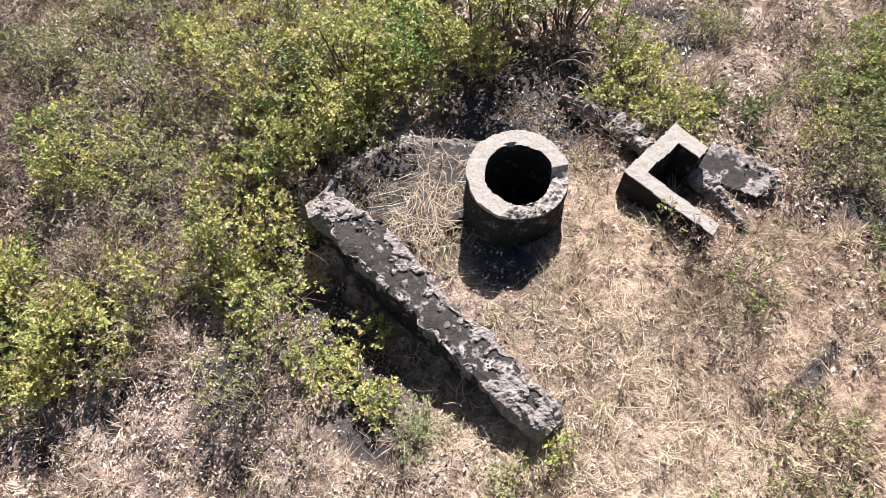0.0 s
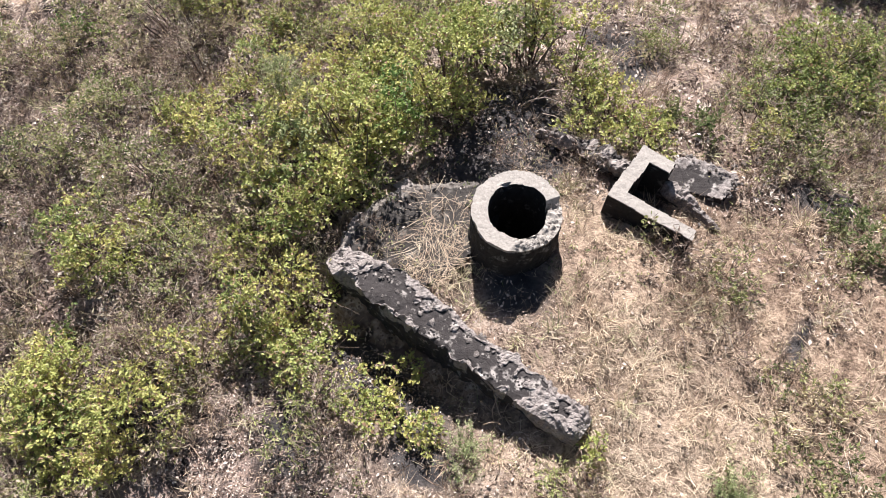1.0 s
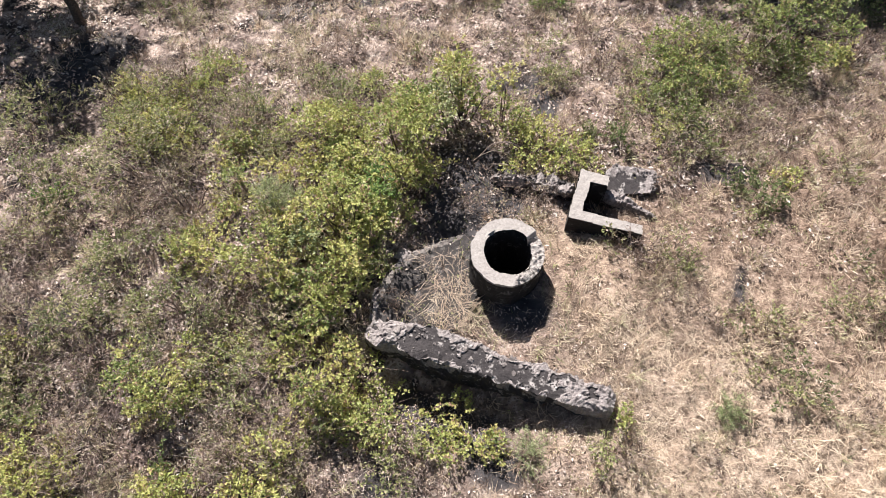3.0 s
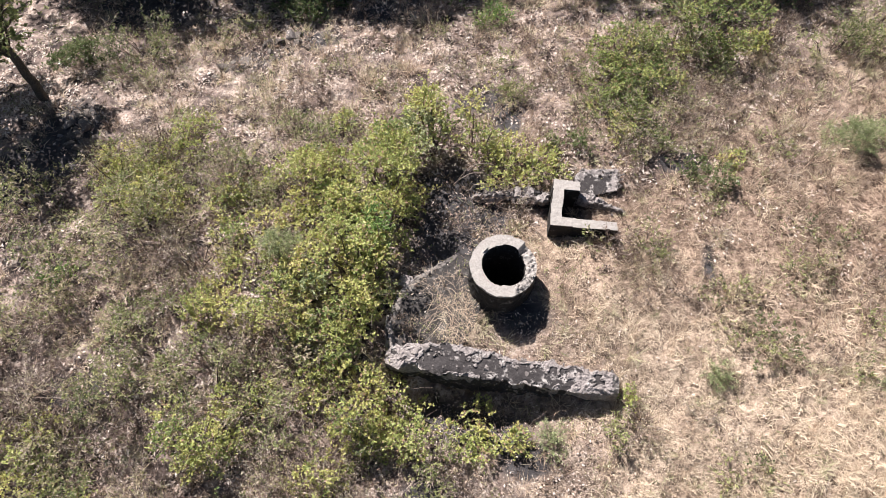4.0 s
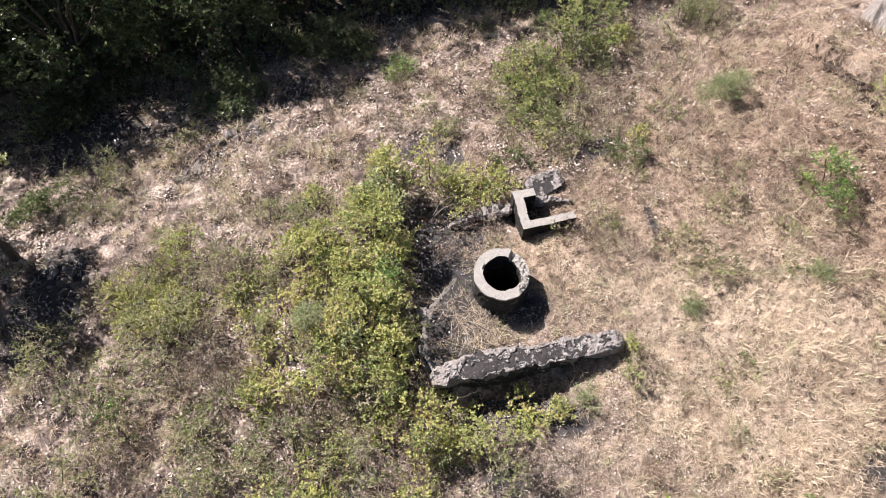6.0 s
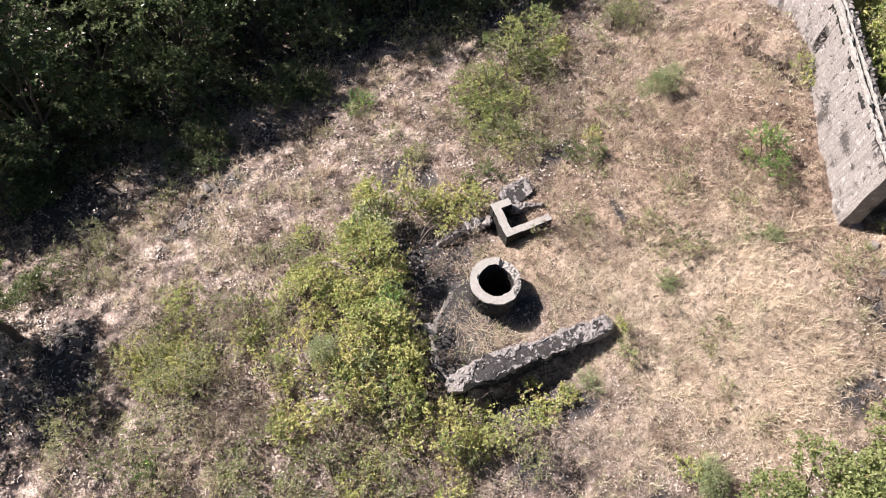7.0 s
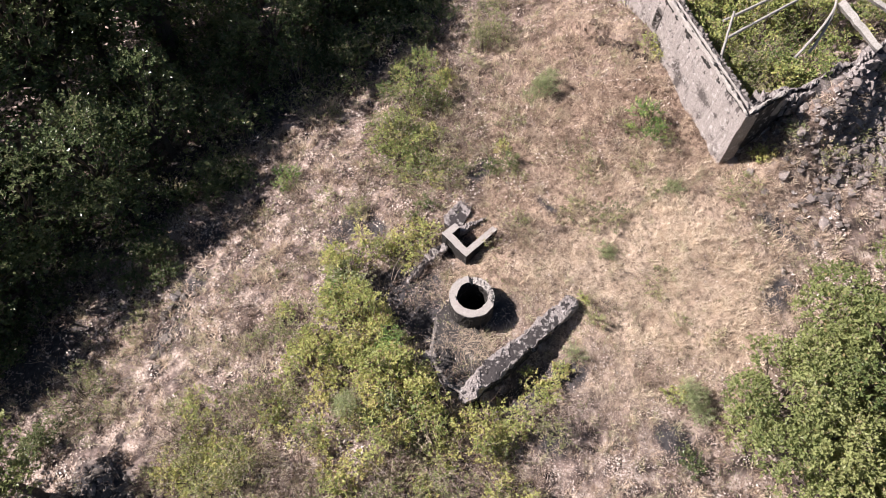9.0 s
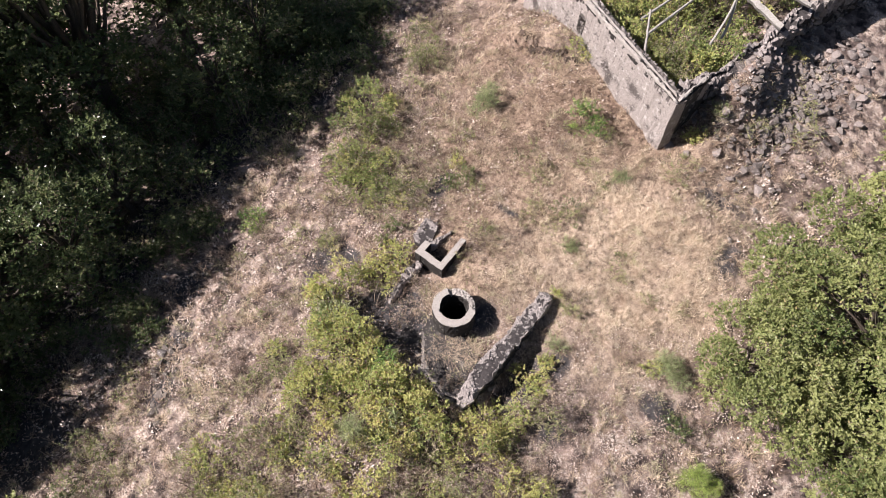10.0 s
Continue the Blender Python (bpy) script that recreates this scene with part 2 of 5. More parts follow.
STONE = stone_material("lava_stone", (0.085, 0.07, 0.062), (0.27, 0.23, 0.205))
STONE_EARTH = stone_material("crumbling_earth_clod", (0.055, 0.04, 0.033), (0.14, 0.1, 0.08), (0.22, 0.16, 0.125))
STONE_DUSTY = stone_material("dusty_rubble_stone", (0.17, 0.145, 0.135), (0.38, 0.325, 0.305), (0.5, 0.46, 0.44))
STONE_PALE = stone_material("lime_crusted_stone", (0.19, 0.167, 0.16), (0.35, 0.31, 0.295), (0.50, 0.46, 0.445))

# ---- mesh helpers ----


def mesh_of(name, verts, faces, material, attrs=None, smooth=False):
    """A mesh from arrays: rows of places, rows of corner numbers (all of one length)."""
    verts, faces = np.asarray(verts, np.float32), np.asarray(faces, np.int32)
    me = bpy.data.meshes.new(name)
    k = faces.shape[1]
    me.vertices.add(len(verts))
    me.vertices.foreach_set("co", verts.ravel())
    me.loops.add(faces.size)
    me.loops.foreach_set("vertex_index", faces.ravel())
    me.polygons.add(len(faces))
    me.polygons.foreach_set("loop_start", np.arange(0, faces.size, k, dtype=np.int32))
    me.polygons.foreach_set("loop_total", np.full(len(faces), k, np.int32))
    me.polygons.foreach_set("use_smooth", np.full(len(faces), smooth))
    for key, values in (attrs or {}).items():
        me.attributes.new(key, "FLOAT", "POINT").data.foreach_set("value", np.asarray(values, np.float32))
    me.update(calc_edges=True)
    me.materials.append(material)
    return me


def piece(name, me, parent=None, at=None, label=""):
    ob = new(name, me)
    if parent is not None:
        ob.parent = parent
    if at is not None:
        ob.matrix_basis = at
    return tagged(ob, label)


def thing(name, x, y, z, label, category, group=""):
    ob = new(name)
    ob.location = (x, y, z)
    ob.empty_display_size = 0.1
    return tagged(ob, label, category, group)


def tris_of(quads):
    quads = np.asarray(quads)
    return np.concatenate([quads[:, [0, 1, 2]], quads[:, [0, 2, 3]]])


def unit(v):
    return v / np.maximum(np.linalg.norm(v, axis=-1, keepdims=True), 1e-9)


class Heap:
    """Gathers triangles of many small pieces for one mesh."""

    def __init__(self):
        self.v, self.f, self.t, self.n = [], [], [], 0

    def add(self, v, f, tint):
        self.v.append(v), self.f.append(f + self.n), self.t.append(tint)
        self.n += len(v)

    def mesh(self, name, material, smooth=False):
        return mesh_of(name, np.concatenate(self.v), np.concatenate(self.f), material, {"tint": np.concatenate(self.t)}, smooth)


def add_leaves(heap, p, d, up, length, width, tint):
    """Leaves: rows of foot, direction, upper side; each a folded lozenge."""
    d, n = unit(d), len(p)
    side = unit(np.cross(d, up))
    top = np.cross(side, d)
    length, width = np.asarray(length)[:, None], np.asarray(width)[:, None]
    mid = p + d * length * 0.48
    v = np.stack([p, mid + side * width * 0.5 + top * width * 0.18, p + d * length - top * length * 0.08, mid - side * width * 0.5 + top * width * 0.18], 1).reshape(-1, 3)
    b = np.arange(n)[:, None] * 4
    heap.add(v, np.concatenate([b + [0, 1, 2], b + [0, 2, 3]]), np.repeat(tint, 4))


def add_blades(heap, p, yaw, rise, length, width, bend, tint):
    """Grass blades: bent, tapered slips of two triangles."""
    d = np.stack([np.cos(yaw) * np.cos(rise), np.sin(yaw) * np.cos(rise), np.sin(rise)], 1)
    side = np.stack([-np.sin(yaw), np.cos(yaw), 0 * yaw], 1) * (width * 0.62)[:, None]
    mid = p + d * (length * 0.42)[:, None]
    yaw2, rise2 = yaw + bend, rise - np.abs(bend) * 0.5
    d2 = np.stack([np.cos(yaw2) * np.cos(rise2), np.sin(yaw2) * np.cos(rise2), np.sin(rise2)], 1)
    tip = mid + d2 * (length * 0.58)[:, None]
    tip[:, 2] = np.maximum(tip[:, 2], p[:, 2] + 0.004)
    v = np.stack([p, mid + side, tip, mid - side], 1).reshape(-1, 3)
    b = np.arange(len(p))[:, None] * 4
    heap.add(v, np.concatenate([b + [0, 1, 3], b + [1, 2, 3]]), np.repeat(tint, 4))


def add_spikes(heap, a, b, width, tint):
    """Straight thin twigs from a to b, three-sided."""
    d = unit(b - a)
    s = unit(np.cross(d, np.where(np.abs(d[:, 2:3]) > 0.9, [[1.0, 0, 0]], [[0, 0, 1.0]])))
    t = np.cross(d, s)
    w = np.asarray(width)[:, None]
    v = np.stack([a + s * w, a - s * w * 0.5 + t * w * 0.87, a - s * w * 0.5 - t * w * 0.87, b], 1).reshape(-1, 3)
    k = np.arange(len(a))[:, None] * 4
    heap.add(v, np.concatenate([k + [0, 1, 3], k + [1, 2, 3], k + [2, 0, 3]]), np.repeat(tint, 4))


def add_slivers(heap, a, b, width, tint):
    """Thinnest twigs from a to b: one tapered triangle each."""
    side = unit(np.cross(b - a, [0.12, 0.07, 1.0])) * np.asarray(width)[:, None]
    v = np.stack([a + side, a - side, b], 1).reshape(-1, 3)
    k = np.arange(len(a))[:, None] * 3
    heap.add(v, k + [0, 1, 2], np.repeat(tint, 3))


def tube(points, radii, sides=6):
    """Vertices and quads of a tube along points."""
    points, radii = np.asarray(points, float), np.asarray(radii, float)
    d = unit(np.gradient(points, axis=0))
    ref = np.array([0.31, 0.17, 0.93]) if abs(d[0] @ [0.31, 0.17, 0.93]) < 0.9 else np.array([1.0, 0, 0])
    s = unit(np.cross(d, ref))
    t = np.cross(d, s)
    a = np.linspace(0, 2 * np.pi, sides, endpoint=False)
    v = points[:, None] + radii[:, None, None] * (np.cos(a)[None, :, None] * s[:, None] + np.sin(a)[None, :, None] * t[:, None])
    n = len(points)
    q = [[i * sides + j, i * sides + (j + 1) % sides, (i + 1) * sides + (j + 1) % sides, (i + 1) * sides + j] for i in range(n - 1) for j in range(sides)]
    return v.reshape(-1, 3), np.array(q)


def add_tube(heap, points, radii, sides=5, tint=0.5):
    v, q = tube(points, radii, sides)
    heap.add(v, tris_of(q), np.full(len(v), tint))


def bent(a, b, sag, n=6, wobble=0.0, rng=None):
    a, b = np.asarray(a, float), np.asarray(b, float)
    s = np.linspace(0, 1, n)[:, None]
    p = a + (b - a) * s + np.asarray(sag) * (4 * s * (1 - s))
    if wobble and rng is not None:
        p[1:-1] += rng.normal(0, wobble, (n - 2, 3))
    return p


def add_sprigs(leaves, twigs, base, dirs, rng, n_leaf, span, leaf, tint, flatness=0.8, narrow=0.55, bare=0.0, withered=0.05):
    """Short twigs with alternate leaves."""
    m = len(base)
    if not m:
        return
    span = span * rng.uniform(0.6, 1.3, m)
    tips = base + dirs * span[:, None]
    add_slivers(twigs, base, tips, np.full(m, 0.0035 + leaf * 0.03), rng.uniform(0.2, 0.8, m))
    j = np.tile(np.arange(n_leaf), m)
    i = np.repeat(np.arange(m), n_leaf)
    keep = rng.random(len(i)) > bare
    i, j = i[keep], j[keep]
    k = len(i)
    s = (j + rng.uniform(0.3, 1, k)) / n_leaf
    p = base[i] + dirs[i] * (span[i] * s)[:, None]
    out = unit(rng.normal(0, 1, (k, 3)))
    out[:, 2] = out[:, 2] * 0.5
    d = unit(dirs[i] * 0.45 + out)
    up = unit(rng.normal(0, 1, (k, 3)) * (1 - flatness) + np.array([0, 0, 1.0]) * flatness + out * 0.2)
    size = leaf * rng.uniform(0.65, 1.3, k)
    add_leaves(leaves, p, d, up, size, size * narrow, np.where(rng.random(k) < withered, 1.0, np.clip(tint[i] + rng.normal(0, 0.08, k), 0, 0.93)))

# ---- ground ----
WELL = (-0.04, 0.04)


def graded(lo, hi, step, reach):
    core = np.arange(lo, hi + step / 2, step)
    out, d = [], step
    x = 0.0
    while x < reach:
        d *= 1.25
        x += d
        out.append(x)
    out = np.array(out)
    return np.concatenate([core[0] - out[::-1], core, core[-1] + out])


def build_ground():
    xs, ys = graded(-13, 17, 0.125, 400), graded(-11, 13, 0.125, 400)
    gx, gy = np.meshgrid(xs, ys, indexing="ij")
    z = ground_rough(gx, gy)
    nx, ny = gx.shape
    i, j = np.meshgrid(np.arange(nx - 1), np.arange(ny - 1), indexing="ij")
    a = (i * ny + j).ravel()
    quads = np.stack([a, a + ny, a + ny + 1, a + 1], 1)
    cx, cy = gx.ravel()[quads].mean(1), gy.ravel()[quads].mean(1)
    quads = quads[np.hypot(cx - WELL[0], cy - WELL[1]) > 0.52]
    x, y = gx.ravel(), gy.ravel()
    me = mesh_of("ground", np.stack([x, y, z.ravel()], 1), quads, SOIL, {"straw": straw_at(x, y), "tan": tan_at(x, y), "bare": ash_and_shade_at(x, y)}, True)
    tagged(piece("ground", me), "dry slope with leaf litter, straw, dark ash soil and painted shade", "ground", kind="structure")


build_ground()

# ---- masonry ----


def stone_meshes(count, material, seed, name="stone", squash=0.66):
    """Angular broken stones: hulls of scattered corners."""
    out = []
    rng = np.random.default_rng(seed)
    for k in range(count):
        bm = bmesh.new()
        for q in unit(rng.normal(0, 1, (15, 3))) * rng.uniform(0.4, 0.56, (15, 1)) * [1, 0.8, squash]:
            bm.verts.new(q)
        hull = bmesh.ops.convex_hull(bm, input=bm.verts)
        bmesh.ops.delete(bm, geom=[v for v in hull["geom_interior"] if isinstance(v, bmesh.types.BMVert)], context="VERTS")
        bmesh.ops.recalc_face_normals(bm, faces=bm.faces)
        me = bpy.data.meshes.new(name)
        bm.to_mesh(me)
        bm.free()
        me.materials.append(material)
        out.append(me)
    return out


STONES = stone_meshes(8, STONE, 3)
STONES_PALE = stone_meshes(8, STONE_PALE, 5)
STONES_DUSTY = stone_meshes(8, STONE_DUSTY, 6)
CLODS = stone_meshes(8, STONE_EARTH, 8, "clod", 0.9)


def lay_stone(parent, rng, x, y, z, size, pale=0.5, name="stone", plain=None):
    me = (STONES_PALE if rng.random() < pale else plain or STONES)[int(rng.integers(8))]
    m = pose(x, y, z, *(rng.uniform(-25, 25, 2)), rng.uniform(0, 360)) @ Matrix.Diagonal((size, size * rng.uniform(0.7, 1.1), size * rng.uniform(0.6, 1), 1))
    ob = piece(name, me, parent)
    ob.matrix_basis = (Matrix.Translation(parent.location).inverted() @ m) if parent is not None else m
    return ob


def set_in(part, stone):
    """Makes a stone a piece of one part of its thing."""
    stone.parent = part
    return stone


def rough_wall(name, parent, material, line, widths, tops, foot, step=0.03, crust_lift=0.05, rough=0.03, patch=0.5, seed=0.0, label="", side_crust=0.0, lead=0.0, worn=0.0):
    """A broken wall: a section swept along a line, with a crumbling crust on its top."""
    line, widths, tops = np.asarray(line, float), np.asarray(widths, float), np.asarray(tops, float)
    seg = np.r_[0, np.cumsum(np.linalg.norm(np.diff(line, axis=0), axis=1))]
    n = max(4, int(seg[-1] / step))
    s = np.linspace(0, seg[-1], n)
    cx, cy, w, zt = (np.interp(s, seg, c) for c in (line[:, 0], line[:, 1], widths, tops))
    d = unit(np.stack([np.gradient(cx), np.gradient(cy)], 1))
    side = np.stack([-d[:, 1], d[:, 0]], 1)
    m_top, m_side = max(6, int(w.max() / step)), 10
    # section: (across -1..1, down 0..1)
    sec = [(-1, t) for t in np.linspace(1, 0.0, m_side)] + [(a, 0) for a in np.linspace(-1, 1, m_top)[1:-1]] + [(1, t) for t in np.linspace(0, 1, m_side)]
    sec = np.array(sec)
    k = len(sec)
    across, down = sec[:, 0][None, :], sec[:, 1][None, :]
    px = cx[:, None] + side[:, 0][:, None] * across * w[:, None] / 2
    py = cy[:, None] + side[:, 1][:, None] * across * w[:, None] / 2
    pz = zt[:, None] + (foot - zt[:, None]) * down
    q = np.stack([px.ravel(), py.ravel(), pz.ravel()], 1) + seed
    rag = (fbm(q * 4.0, 4) - 0.5).reshape(px.shape)
    fine = (fbm(q * 15.0 + 5, 3) - 0.5).reshape(px.shape)
    edge = np.abs(across) ** 2
    end = np.minimum(s, seg[-1] - s)[:, None]
    field = edge * np.where(across > 0, 0.68, 0.3) + 0.12 * across + 1.7 * (fbm(q * 1.8 + 31, 4).reshape(px.shape) - 0.5) + 1.7 * (fbm(q * 6.5 + 23, 3).reshape(px.shape) - 0.5) + 1.1 * (patch - 0.45) + np.clip(0.45 - end * 0.6, 0, 0.45) + lead * np.clip(1 - s[:, None] / 1.1, 0, 1)
    crust = sstep(0.14, 0.30, field) * (down < 0.25)
    chunk = fbm(q * 13.0 + 77, 3).reshape(px.shape)
    lift = crust * crust_lift * (0.55 + 1.3 * np.abs(chunk - 0.5) * 2 + 0.6 * (fine + 0.5)) + rag * rough * 1.4
    on_top = (down <= 0.0001)
    pz = pz + np.where(on_top, lift, 0)
    out = rag * rough * 4 + fine * rough * 1.5
    px = px + side[:, 0][:, None] * out * np.sign(across) * (np.abs(across) > 0.7) + d[:, 0][:, None] * rag * 0.1 * (end < 0.02)
    py = py + side[:, 1][:, None] * out * np.sign(across) * (np.abs(across) > 0.7) + d[:, 1][:, None] * rag * 0.1 * (end < 0.02)
    if worn:
        # rounded and bitten edges, crumbled ends
        bite = fbm(q * [3.0, 3.0, 1.5] + 140, 4).reshape(px.shape)
        lip = np.clip((np.abs(across) - 0.62) / 0.38, 0, 1) ** 2 * on_top
        pz = pz - worn * lip * (0.25 + 1.9 * np.clip(bite - 0.35, 0, 1)) + worn * 0.9 * on_top * (np.abs(chunk - 0.5) - 0.12) * crust
        fall = np.clip(1 - end / (0.16 * (0.2 + 1.6 * bite)), 0, 1) ** 2
        pz = pz - worn * 1.6 * fall * (1 - down)
        pull = (worn * 1.5 * np.clip(bite - 0.42, 0, 1) * 2 + worn * 0.7 * fall) * (np.abs(across) > 0.55) * np.sign(across)
        px, py = px - side[:, 0][:, None] * pull, py - side[:, 1][:, None] * pull
    v = np.stack([px, py, pz], -1).reshape(-1, 3)
    i, j = np.meshgrid(np.arange(n - 1), np.arange(k - 1), indexing="ij")
    a = (i * k + j).ravel()
    tri = tris_of(np.stack([a, a + k, a + k + 1, a + 1], 1))
    caps = []
    for row, turn in ((0, 1), (n - 1, -1)):
        mid = np.arange(k // 2)
        for e in mid[:-1]:
            quad = [row * k + e, row * k + e + 1, row * k + k - 2 - e, row * k + k - 1 - e][::turn]
            caps += [[quad[0], quad[1], quad[2]], [quad[0], quad[2], quad[3]]]
    tri = np.concatenate([tri, np.array(caps)])
    if parent is not None:
        v = v - np.array(parent.location)
    me = mesh_of(name, v, tri[:, ::-1], material, {"crust": np.maximum(crust, (down > 0) * (0.15 * rag + side_crust * np.clip(0.60 + 2.0 * (fbm(q * [1.6, 1.6, 2.0] + 60, 5).reshape(px.shape) - 0.46), 0.25, 0.85))).ravel()})
    return piece(name, me, parent, label=label)


def inside_of(poly, x, y):
    hit = np.zeros(x.shape, bool)
    for (x0, y0), (x1, y1) in zip(poly, poly[1:] + poly[:1]):
        cross = ((y0 > y) != (y1 > y)) & (x < (x1 - x0) * (y - y0) / (y1 - y0 + 1e-12) + x0)
        hit ^= cross
    return hit


def edge_distance(poly, x, y, skip=()):
    best = np.full(x.shape, 9.0)
    for n, ((x0, y0), (x1, y1)) in enumerate(zip(poly, poly[1:] + poly[:1])):
        if n in skip:
            continue
        t = np.clip(((x - x0) * (x1 - x0) + (y - y0) * (y1 - y0)) / ((x1 - x0) ** 2 + (y1 - y0) ** 2), 0, 1)
        best = np.minimum(best, np.hypot(x - x0 - t * (x1 - x0), y - y0 - t * (y1 - y0)))
    return best


def poly_slab(name, parent, material, poly, top, foot, crust_wide, skip=(), step=0.025, lift=0.05, patch=0.35, seed=0.0, label="", wobble=0.09):
    """A slab of any outline with a worn, crumbling border."""
    p = np.array(poly)
    xs, ys = np.arange(p[:, 0].min() - 0.1, p[:, 0].max() + 0.1, step), np.arange(p[:, 1].min() - 0.1, p[:, 1].max() + 0.1, step)
    gx, gy = np.meshgrid(xs, ys, indexing="ij")
    wob = np.stack([gx.ravel() * 7, gy.ravel() * 7, np.full(gx.size, seed)], 1)
    wx = gx + wobble * (fbm(wob, 3).reshape(gx.shape) - 0.5)
    wy = gy + wobble * (fbm(wob + 40, 3).reshape(gx.shape) - 0.5)
    dist = edge_distance(poly, wx, wy, skip)
    q = np.stack([gx.ravel(), gy.ravel(), np.full(gx.size, seed)], 1)
    fine = fbm(q * 14, 4).reshape(gx.shape)
    crust = np.clip(1.3 - dist / crust_wide * (0.5 + fine) + np.clip((fbm(q * 3 + 9, 4).reshape(gx.shape) - (1 - patch)) * 5, 0, 0.7), 0, 1)
    z = top(gx, gy) + crust * lift * (fine - 0.1) * 1.5 + 0.03 * (fbm(q * 3, 3).reshape(gx.shape) - 0.5)
    nx, ny = gx.shape
    keep = inside_of(poly, wx, wy)
    i, j = np.nonzero(keep[:-1, :-1] & keep[1:, :-1] & keep[1:, 1:] & keep[:-1, 1:])
    a = i * ny + j
    quads = np.stack([a, a + ny, a + ny + 1, a + 1], 1)
    edges = np.concatenate([quads[:, [k, (k + 1) % 4]] for k in range(4)])
    seen = {tuple(e) for e in edges.tolist()}
    rim = np.array([e for e in edges.tolist() if (e[1], e[0]) not in seen])
    v = np.stack([gx.ravel(), gy.ravel(), z.ravel()], 1)
    n = len(v)
    low = v.copy()
    low[:, 2] = foot
    lip = v - [0, 0, 0.035]
    skirt = np.stack([rim[:, 1], rim[:, 0], rim[:, 0] + n, rim[:, 1] + n], 1)
    skirt = np.concatenate([skirt, np.stack([rim[:, 1] + n, rim[:, 0] + n, rim[:, 0] + 2 * n, rim[:, 1] + 2 * n], 1)])
    allv, allq = np.concatenate([v, lip, low]), np.concatenate([quads, skirt])
    used = np.unique(allq)
    remap = np.zeros(len(allv), int)
    remap[used] = np.arange(len(used))
    c2 = np.concatenate([crust.ravel(), np.full(n, 0.15), np.zeros(n)])[used]
    allv = allv[used] - (np.array(parent.location) if parent is not None else 0)
    return piece(name, mesh_of(name, allv, remap[allq], material, {"crust": c2}), parent, label=label)


# the ruined wall beside the well
wall = thing("ruined_wall", 0.1, -2.0, -0.2, "thick broken rubble wall with flaking mortar crust", "wall")
masonry = rough_wall("masonry", wall, WALL, [(-2.32, -1.69), (-1.9, -1.73), (-1.2, wall_mid(-1.2) + 0.08), (0.6, wall_mid(0.6) + 0.06), (2.3, wall_mid(2.3) + 0.04)], [0.42, 0.56, 0.61, 0.57, 0.51], [0.12, 0.3, 0.45, 0.5, 0.53], -0.75, step=0.02, crust_lift=0.03, rough=0.045, patch=0.46, seed=4.0, lead=0.5, worn=0.075)
rw = np.random.default_rng(21)
for _ in range(230):
    x = rw.uniform(-1.95, 2.2)
    e = rw.choice([-1, 1, 1]) * rw.uniform(0.1, 0.22) if rw.random() < 0.7 else rw.uniform(-0.1, 0.1)
    set_in(masonry, lay_stone(wall, rw, x, wall_mid(x) + e + 0.1, 0.475 + 0.01 * x - 0.2 * max(0, -1.2 - x) - 0.25 * max(0, abs(e) - 0.2), 0.02 + 0.08 * rw.random() ** 2.4, 1.0))
for _ in range(16):
    x = rw.uniform(1.5, 2.22)
    set_in(masonry, lay_stone(wall, rw, x, wall_mid(x) + 0.1 + rw.uniform(-0.18, 0.18), 0.49, rw.uniform(0.05, 0.15), 1.0))
for x, e, s in ((0.32, 0.05, 0.2), (0.42, 0.19, 0.18), (0.5, -0.1, 0.17), (0.75, 0.22, 0.16), (-0.28, -0.13, 0.2), (-0.2, -0.2, 0.12), (1.75, 0.1, 0.22), (1.95, -0.1, 0.2), (-1.7, 0.1, 0.22), (-1.5, 0.2, 0.2)):
    set_in(masonry, lay_stone(wall, rw, x, wall_mid(x) + 0.1 + 0.8 * e, 0.47 - 0.2 * max(0, -1.2 - x), s, 1.0))

# dark cement apron west of the well
apron = thing("cement_apron", -1.3, -0.5, 0.0, "dark ash-covered cement apron with crumbling pale edge", "slab")
APRON = [(-2.22, -1.85), (-2.33, -1.2), (-2.2, -0.45), (-1.8, 0.08), (-1.1, 0.6), (-0.5, 0.7), (-0.35, 0.0), (-0.5, -0.8), (-0.8, -1.6)]


def apron_top(x, y):
    return 0.14 + 0.035 * (x + 2.2)


rough_wall("kerb", apron, WALL, [(-2.24, -1.5), (-2.34, -1.15), (-2.22, -0.5), (-1.85, 0.02)], [0.2, 0.16, 0.15, 0.12], [0.12, 0.1, 0.12, 0.11], -0.7, step=0.022, crust_lift=0.025, rough=0.06, patch=0.42, seed=19.0, label="pale broken kerb of the apron", worn=0.06)
poly_slab("slab", apron, SLAB, APRON, apron_top, -0.6, 0.13, (4, 5, 6, 7), seed=11.0, patch=0.3)
rock = lay_stone(None, np.random.default_rng(2), -2.13, -0.02, 0.05, 0.46, 1.0, "rock")
tagged(rock, "grey lava rock beside the cement apron", "rock")
for x, y, s in ((-0.62, 0.62, 0.09), (-0.75, 0.7, 0.07), (-1.5, -0.35, 0.1), (-0.85, 1.0, 0.1), (-0.4, 1.05, 0.08)):
    tagged(lay_stone(None, rw, x, y, float(ground(x, y)) + 0.16, s, 1.0, "loose_stone"), "small pale stone on the apron", "stone", "loose stones")


